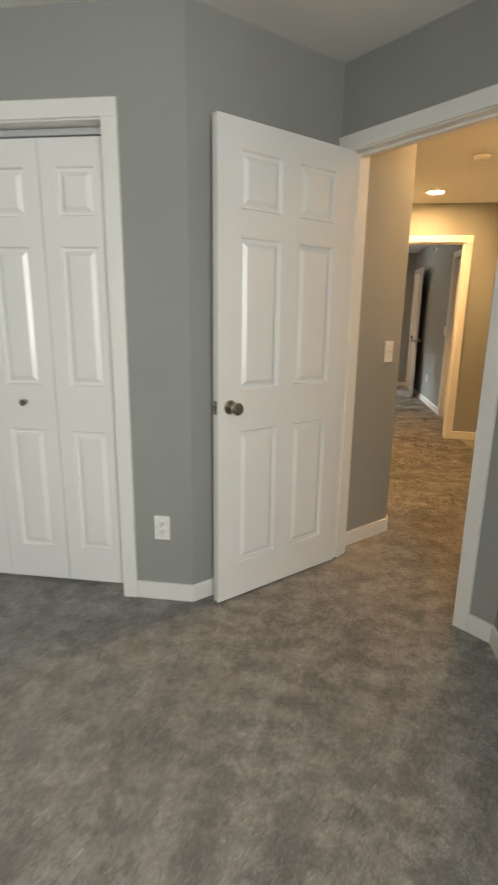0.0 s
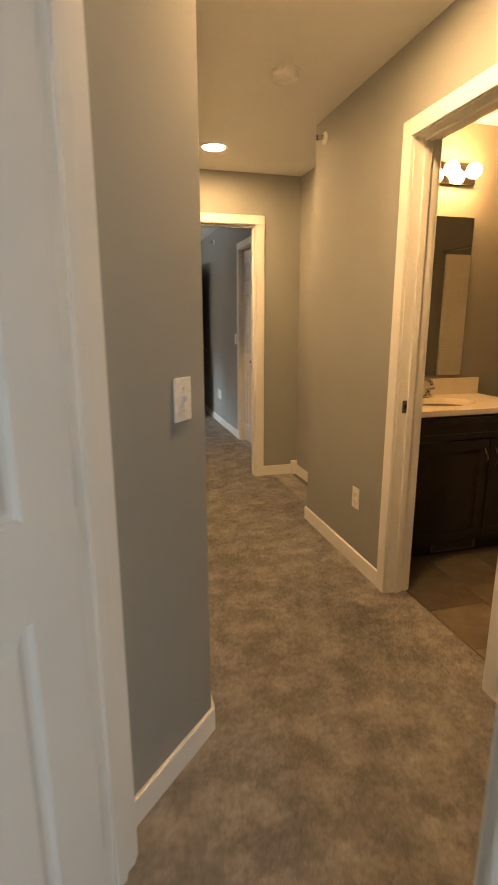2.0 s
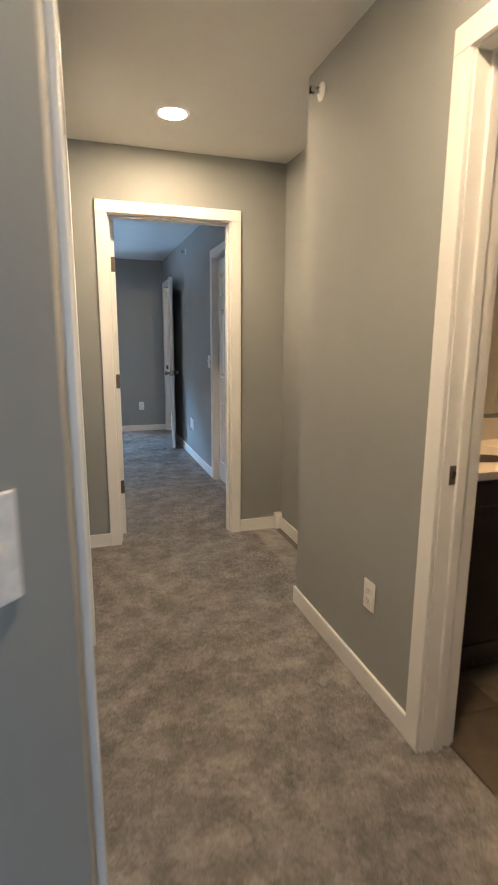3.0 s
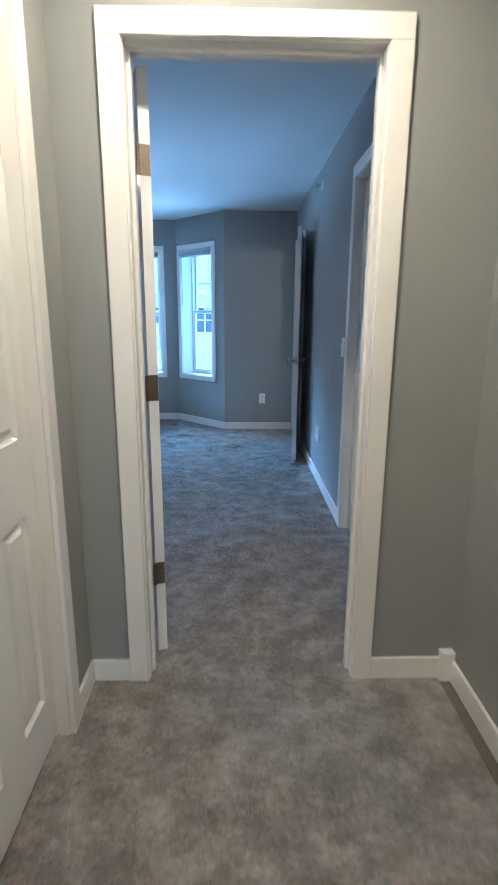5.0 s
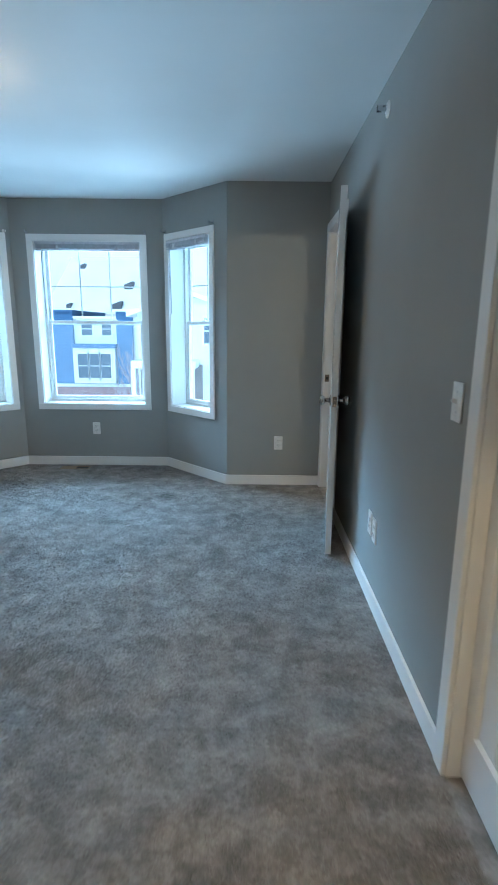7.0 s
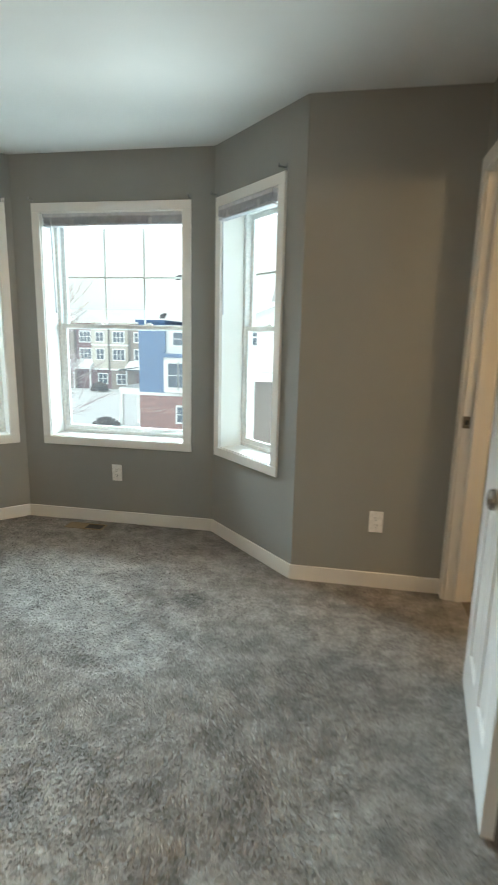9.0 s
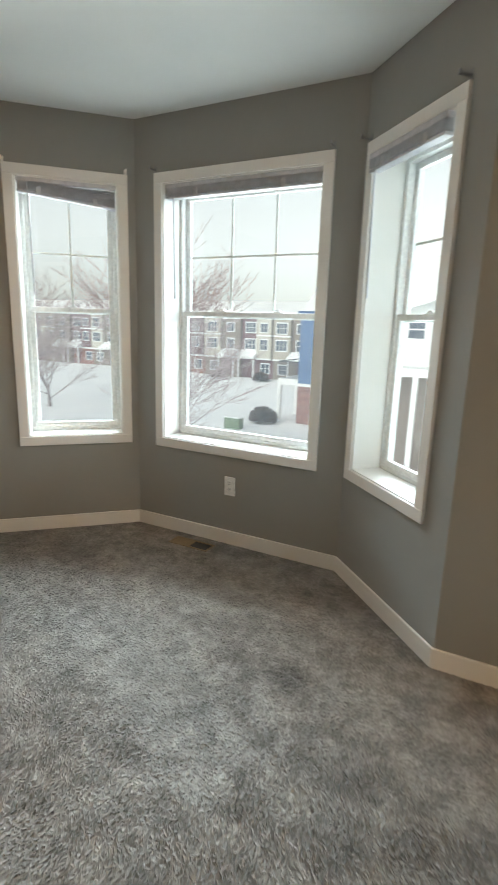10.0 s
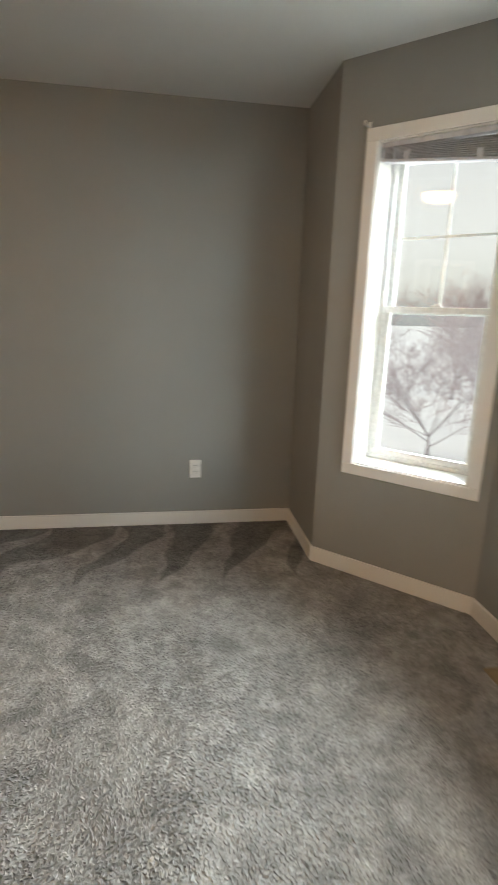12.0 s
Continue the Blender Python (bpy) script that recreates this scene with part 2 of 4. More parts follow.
def wall(name, x0, y0, x1, y1, thick, openings=(), z0=0.0, z1=2.43, label="grey painted drywall wall"):
    """A wall whose face runs from p0 to p1, its body to the left of that; openings as (s0, s1, z0, z1) along it."""
    length = math.hypot(x1 - x0, y1 - y0)
    bm = bmesh.new()
    at = 0.0
    for s0, s1, b, t in sorted(openings):
        box(bm, at, 0, z0, s0, thick, z1)
        if b > z0:
            box(bm, s0, 0, z0, s1, thick, b)
        if t < z1:
            box(bm, s0, 0, t, s1, thick, z1)
        at = s1
    box(bm, at, 0, z0, length, thick, z1)
    ob = solid(name, bm, WALL, label, "wall")
    ob.matrix_basis = frame_on(x0, y0, x1 - x0, y1 - y0)
    return ob


CASE = 0.066
DOOR_H = 2.045


def doorway(m, w, thick, label, front=True, back=True, stop_at=0.05, h=DOOR_H, cut_left=CASE, cut_right=CASE):
    """Jambs, stops and casings of an opening w wide; X along the wall, Y through it."""
    t = thing("door_frame", m, label, "door frame", "door frames", "structure")
    j = 0.018
    part("jamb", boxes((-j, 0, 0, 0, thick, h)), TRIM, t)
    part("jamb", boxes((w, 0, 0, w + j, thick, h)), TRIM, t)
    part("head_jamb", boxes((-j, 0, h, w + j, thick, h + j)), TRIM, t)
    if stop_at is not None:
        part("door_stop", boxes((0, stop_at, 0, 0.011, stop_at + 0.032, h - 0.011), bevel=0.002), TRIM, t)
        part("door_stop", boxes((w - 0.011, stop_at, 0, w, stop_at + 0.032, h - 0.011), bevel=0.002), TRIM, t)
        part("door_stop", boxes((0, stop_at, h - 0.011, w, stop_at + 0.032, h), bevel=0.002), TRIM, t)
    r = 0.005
    for on, y0, y1 in ((front, -0.016, 0), (back, thick, thick + 0.016)):
        if on:
            part("casing", boxes((-r - cut_left, y0, 0, -r, y1, h + r), bevel=0.003), TRIM, t)
            part("casing", boxes((w + r, y0, 0, w + r + cut_right, y1, h + r), bevel=0.003), TRIM, t)
            part("casing", boxes((-r - cut_left, y0, h + r, w + r + cut_right, y1, h + r + CASE), bevel=0.003), TRIM, t)
    return t


def baseboard(x0, y0, x1, y1, label="white painted baseboard along grey wall"):
    length = math.hypot(x1 - x0, y1 - y0)
    ob = solid("baseboard", boxes((0, -0.013, 0, length, 0, 0.086), bevel=0.003), TRIM, label, "baseboard")
    ob.matrix_basis = frame_on(x0, y0, x1 - x0, y1 - y0)
    return ob


def nested(bm, x0, x1, z0, z1, y, out):
    """One moulded raised field between the given edges on the face at y; out: -1 or 1, the way that the face looks."""
    rings = []
    for inset, depth in ((0.0, 0.0), (0.006, 0.013), (0.018, 0.013), (0.037, 0.002), (0.042, 0.002)):
        yy = y - out * depth
        rings.append([bm.verts.new(p) for p in ((x0 + inset, yy, z0 + inset), (x1 - inset, yy, z0 + inset), (x1 - inset, yy, z1 - inset), (x0 + inset, yy, z1 - inset))])
    for a, b in zip(rings, rings[1:]):
        for i in range(4):
            bm.faces.new((a[i], a[(i + 1) % 4], b[(i + 1) % 4], b[i]))
    bm.faces.new(rings[-1])


PANEL_ROWS = ((0.175, 0.80), (0.985, 1.605), (1.71, 1.925))
FOLD_ROWS = ((0.17, 0.76), (0.97, 1.565), (1.685, 1.875))


def leaf(parent, w, columns, h=2.03, thick=0.035, x0=0.0, stile=0.112, mid=0.10, rows=PANEL_ROWS):
    """A moulded panel leaf: X from x0 along the width, Y from 0 to thick, bottom at z = 0."""
    if columns == 2:
        half = (w - 2 * stile - mid) / 2
        cols = ((x0 + stile, x0 + stile + half), (x0 + w - stile - half, x0 + w - stile))
    else:
        cols = ((x0 + stile, x0 + w - stile),)
    bm = bmesh.new()
    xs = sorted({x0, x0 + w, *(v for c in cols for v in c)})
    zs = sorted({0.0, h, *(v for r in rows for v in r)})
    for y, out in ((0.0, -1), (thick, 1)):
        for xa, xb in zip(xs, xs[1:]):
            for za, zb in zip(zs, zs[1:]):
                if (xa, xb) in cols and (za, zb) in rows:
                    continue
                bm.faces.new([bm.verts.new(p) for p in ((xa, y, za), (xb, y, za), (xb, y, zb), (xa, y, zb))])
    for xx in (x0, x0 + w):
        bm.faces.new([bm.verts.new(p) for p in ((xx, 0, 0), (xx, thick, 0), (xx, thick, h), (xx, 0, h))])
    for zz in (0, h):
        bm.faces.new([bm.verts.new(p) for p in ((x0, 0, zz), (x0 + w, 0, zz), (x0 + w, thick, zz), (x0, thick, zz))])
    bmesh.ops.remove_doubles(bm, verts=bm.verts, dist=1e-5)
    slab = part("slab", bm, DOOR, parent)
    for xa, xb in cols:
        for za, zb in rows:
            pb = bmesh.new()
            nested(pb, xa, xb, za, zb, 0.0, -1)
            nested(pb, xa, xb, za, zb, thick, 1)
            part("panel", pb, DOOR, parent)
    return slab


KNOB = [(0.0315, 0), (0.0315, 0.004), (0.027, 0.009), (0.013, 0.012), (0.0115, 0.030), (0.016, 0.036), (0.0255, 0.045), (0.0285, 0.055), (0.0255, 0.064), (0.016, 0.069), (0.004, 0.071)]
SMALL_KNOB = [(0.012, 0), (0.010, 0.004), (0.007, 0.008), (0.008, 0.014), (0.015, 0.020), (0.0165, 0.026), (0.013, 0.031), (0.003, 0.033)]


def knob(parent, x, y, z, out, profile=KNOB, label="satin nickel round knob"):
    """A turned knob on the face at y, looking along out (-1 or 1)."""
    m = Matrix.Translation((x, y, z)) @ Matrix.Rotation(radians(90 if out < 0 else -90), 4, "X")
    return part("knob", lathe(profile, 24, m=m), NICKEL, parent, label, True)


def hinge(parent, x, y, z, side):
    """A leaf of a butt hinge on the edge plane x, with its knuckle at y."""
    bm = bmesh.new()
    box(bm, x - 0.002, min(y, y + side * 0.034), z - 0.045, x + 0.001, max(y, y + side * 0.034), z + 0.045, bevel=0.0009)
    for i in range(5):
        tube(bm, (x - 0.003, y - side * 0.006, z - 0.045 + i * 0.018), (x - 0.003, y - side * 0.006, z - 0.0282 + i * 0.018), 0.0065, 0.0065, 10)
    return part("hinge", bm, HINGE, parent, "dull bronze butt hinge")


def outlet(m, label="white duplex outlet with plate on grey wall"):
    t = thing("wall_outlet", m, label, "outlet", "wall outlets")
    part("plate", boxes((-0.036, -0.006, -0.058, 0.036, 0, 0.058), bevel=0.0025), PLATE, t)
    for dz in (-0.02, 0.02):
        s = part("socket", lathe([(0.0165, 0.0), (0.0165, 0.002), (0.015, 0.0028)], 20, m=Matrix.Translation((0, -0.006, dz)) @ Matrix.Rotation(radians(90), 4, "X")), PLATE, t)
        part("slot", boxes((-0.0075, -0.0093, dz - 0.001, -0.0055, -0.0086, dz + 0.008), (0.0055, -0.0093, dz - 0.001, 0.0075, -0.0086, dz + 0.008), (-0.002, -0.0093, dz - 0.010, 0.002, -0.0086, dz - 0.006)), HOLE_SHADE, s)
    return t


def switch(m, label="white toggle light switch on grey wall"):
    t = thing("light_switch", m, label, "light switch", "light switches")
    part("plate", boxes((-0.036, -0.006, -0.058, 0.036, 0, 0.058), bevel=0.0025), PLATE, t)
    bm = boxes((-0.0055, -0.0075, -0.013, 0.0055, -0.0055, 0.013), bevel=0.0008)
    made = boxes((-0.004, -0.022, -0.006, 0.004, -0.006, 0.005), bevel=0.0012)
    bmesh.ops.rotate(made, verts=made.verts, cent=(0, -0.006, 0), matrix=Matrix.Rotation(radians(-28), 3, "X"))
    part("bezel", bm, PLATE, t)
    part("toggle", made, PLATE, t)
    for dz in (-0.03, 0.03):
        part("screw", boxes((-0.003, -0.0068, dz - 0.003, 0.003, -0.006, dz + 0.003)), ALU, t)
    return t

# ---- structure ----
R2 = math.sqrt(0.5)


def uv(u, v):
    """The skewed corner: u runs through the first doorway, v along its wall."""
    return ((u - v) * R2, (u + v) * R2)


CZ = 2.42
T = 0.117
J = 0.018
TOP = DOOR_H + J
YA, VA, UA = 2.787, 2.057, 2.72
XL, XR, YB, XE, XW = 0.873, 1.882, 6.488, 2.062, -1.875

# first room
a_left, a_right = 1.985, 1.228
corner = (uv(0, 0)[0] + YA - VA / R2, YA)
wall("wall_closet_one", -2.9, YA, corner[0], YA, T, [(1.206 - J, 1.206 + 1.232 + J, 0, TOP)])
wall("wall_skew", *corner, *uv(3.292, VA), 0.1)
wall("wall_door_one", *uv(UA, VA), *uv(UA, 0.15), T, [(VA - a_left - J, VA - a_right + J, 0, TOP)])
wall("wall_room_one_east", 1.181, 2.666, 1.181, -2.6, 0.12, [(2.466, 3.966, 0.65, 2.15)])
wall("wall_room_one_south", 1.181, -2.6, -2.9, -2.6, 0.12)
wall("wall_room_one_west", -2.9, -2.6, -2.9, YA, 0.12)
# hall
wall("wall_hall_west", XL, 3.782, XL, YB, 0.1, [(4.09 - J - 3.782, 5.34 + J - 3.782, 0, TOP), (5.655 - J - 3.782, 6.225 + J - 3.782, 0, TOP)])
wall("wall_door_two", -2.0, YB, 2.34, YB, T, [(3.085 - J, 3.825 + J, 0, TOP)])
YC = 5.442
wall("wall_hall_east", XR, YC, XR, 2.05, T, [(YC - 4.40 - J, YC - 3.70 + J, 0, TOP)])
wall("wall_alcove_south", 2.32, YC, XR + 0.004, YC, 0.1)
wall("wall_alcove_east", 2.2, 6.6, 2.2, 5.345, 0.1)
# bathroom
wall("wall_bath_north", 1.99, 5.17, 4.7, 5.17, 0.12)
wall("wall_bath_south", 4.7, 3.0, 1.99, 3.0, 0.12)
# bedroom
wall("wall_bedroom_west", XW, YB + T, XW, BAY_Y0, 0.12)
bl, br = BAY_X - BAY_H - 0.605, BAY_X + BAY_H + 0.601
wall("wall_bedroom_north_west", XW - 0.12, BAY_Y0, bl, BAY_Y0, 0.2)
wall("wall_bedroom_north_east", br, BAY_Y0 + 0.003, 4.7, BAY_Y0 + 0.003, 0.2)
wall("wall_bedroom_east", XE, BAY_Y0 + 0.003, XE, YB + T, T, [(10.848 - 10.78 - J, 10.848 - 10.10 + J, 0, TOP), (10.848 - 7.875 - J, 10.848 - 6.875 + J, 0, TOP)])
wall("wall_ensuite_south", 4.7, 9.2, XE + T, 9.2, 0.1)
WZ0, WZ1 = 0.602, 2.068
BT = 0.22
wall("wall_bay_north", BAY_X - BAY_H, BAY_Y1, BAY_X + BAY_H, BAY_Y1, BT, [(0.682 - 0.481, 0.682 + 0.481, WZ0, WZ1)], label="grey painted bay wall with wide window")
SIDE = math.hypot(0.603, 0.602)
wall("wall_bay_north_east", BAY_X + BAY_H, BAY_Y1, br, BAY_Y0, BT, [(0.092, 0.647, WZ0, WZ1)], label="grey painted angled bay wall with window")
wall("wall_bay_north_west", bl, BAY_Y0, BAY_X - BAY_H, BAY_Y1, BT, [(SIDE - 0.652, SIDE - 0.092, WZ0, WZ1)], label="grey painted angled bay wall with window")
# outer shell, unseen, added to keep outside light out of the closets
wall("wall_unseen_west", -3.02, -2.72, -3.02, 11.05, 0.15, label="plain unseen outer wall, added to block light")
wall("wall_unseen_east", 4.7, 11.05, 4.7, -2.72, 0.15, label="plain unseen outer wall, added to block light")
wall("wall_unseen_south", 4.7, -2.72, 1.18, -2.72, 0.15, label="plain unseen outer wall, added to block light")
wall("wall_unseen_north", -3.02, BAY_Y0 + 0.005, XW - 0.12, BAY_Y0 + 0.005, 0.2, label="plain unseen outer wall, added to block light")


def slab_mesh(polys, z0, z1):
    bm = bmesh.new()
    for p in polys:
        lo, hi = ([bm.verts.new((x, y, z)) for x, y in p] for z in (z0, z1))
        bm.faces.new(list(reversed(lo)))
        bm.faces.new(hi)
        for i in range(len(p)):
            bm.faces.new((lo[i], lo[(i + 1) % len(p)], hi[(i + 1) % len(p)], hi[i]))
    return bm


HOUSE = [(-3.1, -2.75), (4.8, -2.75), (4.8, BAY_Y0 + 0.1), (-3.1, BAY_Y0 + 0.1)]
BAYP = [(bl + 0.02, BAY_Y0 + 0.1), (br - 0.02, BAY_Y0 + 0.1), (br - 0.02, BAY_Y0 + 0.13), (BAY_X + BAY_H + 0.06, BAY_Y1 + 0.1), (BAY_X - BAY_H - 0.06, BAY_Y1 + 0.1), (bl + 0.02, BAY_Y0 + 0.13)]
solid("ceiling", slab_mesh([HOUSE, BAYP], CZ, CZ + 0.15), CEIL, "white stippled drywall ceiling", "ceiling")
solid("floor", slab_mesh([[(-3.1, -2.75), (1.99, -2.75), (1.99, 5.3), (-3.1, 5.3)], [(-3.1, 5.3), (2.15, 5.3), (2.15, BAY_Y0 + 0.1), (-3.1, BAY_Y0 + 0.1)], BAYP], -0.1, 0.0), CARPET, "grey-brown cut pile carpet, blotchy with wear", "carpet")
solid("subfloor", slab_mesh([[(1.995, -2.75), (4.8, -2.75), (4.8, 5.3), (1.995, 5.3)], [(2.155, 5.3), (4.8, 5.3), (4.8, 10.9), (2.155, 10.9)]], -0.1, -0.006), GROUT, "grey-brown grout bed under bathroom tiles", "floor")

# ---- door frames ----
doorway(frame_on(*uv(UA, a_left), R2, -R2), a_left - a_right, T, "white door frame with casing in the skewed wall", stop_at=0.045)
doorway(frame_on(1.085, YB, 1, 0), 0.74, T, "white bedroom door frame with bronze strike plate", stop_at=0.045)
doorway(frame_on(XR, 4.40, 0, -1), 0.70, T, "white bathroom door frame with bronze strike plate", stop_at=0.045)
doorway(frame_on(XL, 4.09, 0, 1), 1.25, 0.1, "white casing round the hall bifold closet", back=False, stop_at=None)
doorway(frame_on(XL, 5.655, 0, 1), 0.57, 0.1, "white casing round the narrow hall closet", back=False, stop_at=None)
doorway(frame_on(-1.694, YA, 1, 0), 1.232, T, "white casing round the bifold closet", back=False, stop_at=None, h=2.035)
doorway(frame_on(XE, 7.875, 0, -1), 1.0, T, "white casing round the bedroom closet", back=False, stop_at=None, h=2.04)
doorway(frame_on(XE, 10.78, 0, -1), 0.68, T, "cream-white ensuite door frame beside the north wall", stop_at=0.05, cut_left=0.060)


def strike(m, label):
    t = thing("strike_plate", m, label, "strike plate", "strike plates")
    part("plate", boxes((-0.0015, -0.014, -0.029, 0.0005, 0.02, 0.029), bevel=0.0006), HINGE, t)
    part("latch_hole", boxes((-0.002, -0.006, -0.011, -0.0012, 0.010, 0.011)), HOLE_SHADE, t)


strike(Matrix.Translation((1.825, YB + 0.10, 0.935)), "bronze strike plate on the bedroom jamb")
strike(Matrix.Translation((1.9 + 0.025, 4.40, 0.937)) @ Matrix.Rotation(radians(90), 4, "Z"), "bronze strike plate on the bathroom jamb")
strike(Matrix.Translation((XE + 0.022, 10.78, 0.93)) @ Matrix.Rotation(radians(90), 4, "Z"), "nickel strike plate on the ensuite jamb")

# ---- baseboards ----
B = CASE + 0.005
baseboard(-1.694 + 1.232 + B, YA, corner[0] + 0.005, YA)
baseboard(-2.9, YA, -1.694 - B, YA)
baseboard(*corner, *uv(UA, VA))
baseboard(*uv(UA + T + 0.016, VA), *uv(3.292 + 0.005, VA), "white baseboard below the switch wall")
baseboard(*uv(UA, a_right - B), *uv(UA, 1.05))
baseboard(1.181, 2.666, 1.181, -2.6)
baseboard(XL, 3.782, XL, 4.09 - B)
baseboard(XL, 5.34 + B, XL, 5.655 - B)
baseboard(XL, 6.225 + B, XL, YB)
baseboard(XL, YB, 1.085 - B, YB)
baseboard(1.825 + B, YB, 2.15, YB)
baseboard(2.2, YB, 2.2, YC)
baseboard(2.2, YC, XR - 0.013, YC)
baseboard(XR, YC + 0.013, XR, 4.40 + B)
baseboard(XR, 3.70 - B, XR, 2.3)
baseboard(-1.875, YB + T, -1.875, BAY_Y0)
baseboard(1.085 - B, YB + T, XW, YB + T)
baseboard(XW, BAY_Y0, bl + 0.005, BAY_Y0)
baseboard(bl, BAY_Y0, BAY_X - BAY_H, BAY_Y1)
baseboard(BAY_X - BAY_H, BAY_Y1, BAY_X + BAY_H, BAY_Y1)
baseboard(BAY_X + BAY_H, BAY_Y1, br, BAY_Y0)
baseboard(br - 0.005, BAY_Y0 + 0.003, XE, BAY_Y0 + 0.003)
baseboard(XE, 10.10 - B, XE, 7.875 + B)
baseboard(XE, 6.875 - B, XE, YB + T)
blk = solid("baseboard_block", boxes((2.148, YB - 0.034, 0, 2.199, YB, 0.118), bevel=0.003), TRIM, "white baseboard corner block in hall alcove", "baseboard")

# ---- doors ----


def hinged_door(name, m, w, label, category="door", knob_side=1, hinges=(0.22, 1.02, 1.82), back_knob=True, latch=True):
    """A six-panel leaf; hinge edge at x = 0, latch edge at x = w, faces at y = 0 and y = 0.035."""
    d = thing(name, m, label, category, "interior doors", "structure")
    leaf(d, w, 2)
    knob(d, w - 0.062, 0.0, 0.915, -1)
    knob(d, w - 0.062, 0.035, 0.915, 1)
    part("latch_plate", boxes((w - 0.0005, 0.006, 0.886, w + 0.0015, 0.029, 0.944)), NICKEL, d)
    part("latch", boxes((w + 0.0015, 0.012, 0.905, w + 0.011, 0.024, 0.925), bevel=0.003), NICKEL, d)
    return d


# first door, open square into the room; the visible face looks along -v
pa = uv(UA - 0.004, 1.957)
d1 = hinged_door("door_1", Matrix.Translation((*pa, 0.012)) @ Matrix.Rotation(radians(225), 4, "Z") @ Matrix.Translation((0, -0.035, 0)), 0.757, "white six-panel interior door, standing open")
for z in (0.22, 1.02, 1.82):
    hinge(d1, 0.0, 0.0, z, 1)
# bedroom door, opened past square
d2 = hinged_door("door_2", Matrix.Translation((1.127, YB + T + 0.042, 0.012)) @ Matrix.Rotation(radians(110), 4, "Z"), 0.73, "white six-panel bedroom door with bronze hinges, standing open")
for z in (0.335, 1.045, 1.77):
    hinge(d2, 0.0, 0.035, z, -1)
# ensuite door, folded back near the wall
d3 = hinged_door("door_3", Matrix.Translation((2.047, 10.098, 0.012)) @ Matrix.Rotation(radians(-98.5), 4, "Z") @ Matrix.Translation((0, -0.035, 0)), 0.685, "white six-panel ensuite door with nickel knobs, open against wall")
for z in (0.215, 1.02, 1.80):
    hinge(d3, 0.0, 0.035, z, -1)


def bifold(name, m, w, leaves, label, knobs=(), h=2.0, track=True, columns=1):
    """Folding closet leaves in an opening w wide: faces at y = 0."""
    t = thing(name, m, label, "closet door", "bifold closet doors", "structure")
    each = w / leaves
    for i in range(leaves):
        s = new("leaf")
        s.parent = t
        s.matrix_basis = Matrix.Translation((i * each + 0.0015, 0.0015 * (i % 2), 0.018))
        tagged(s, "white three-panel folding leaf")
        leaf(s, each - 0.003, columns, h=h - 0.018, thick=0.03, stile=0.068 if columns == 1 else 0.055, mid=0.085, rows=FOLD_ROWS)
        if i in knobs:
            knob(s, each / 2 if columns == 1 else (each - 0.14 if i == 0 else 0.14), 0.0, 0.89, -1, SMALL_KNOB, "small round nickel pull")
    if track:
        part("track", boxes((0.004, -0.004, h + 0.006, w - 0.004, 0.028, h + 0.030)), ALU, t, "grey metal sliding track")
    return t


bifold("door_4", frame_on(-1.694, YA + 0.072, 1, 0), 1.232, 4, "white folding closet doors, shut, with metal track", (1, 2))
bifold("door_5", frame_on(XL - 0.040, 4.09, 0, 1), 1.25, 4, "white folding hall closet doors, shut", (1, 2))
bifold("door_6", frame_on(XL - 0.038, 5.655, 0, 1), 0.57, 2, "narrow white folding hall closet doors, shut")
bifold("door_7", frame_on(XE + 0.040, 7.875, 0, -1), 1.0, 2, "white six-panel bedroom closet doors, shut", (0, 1), h=2.022, track=False, columns=2)

# ---- windows ----


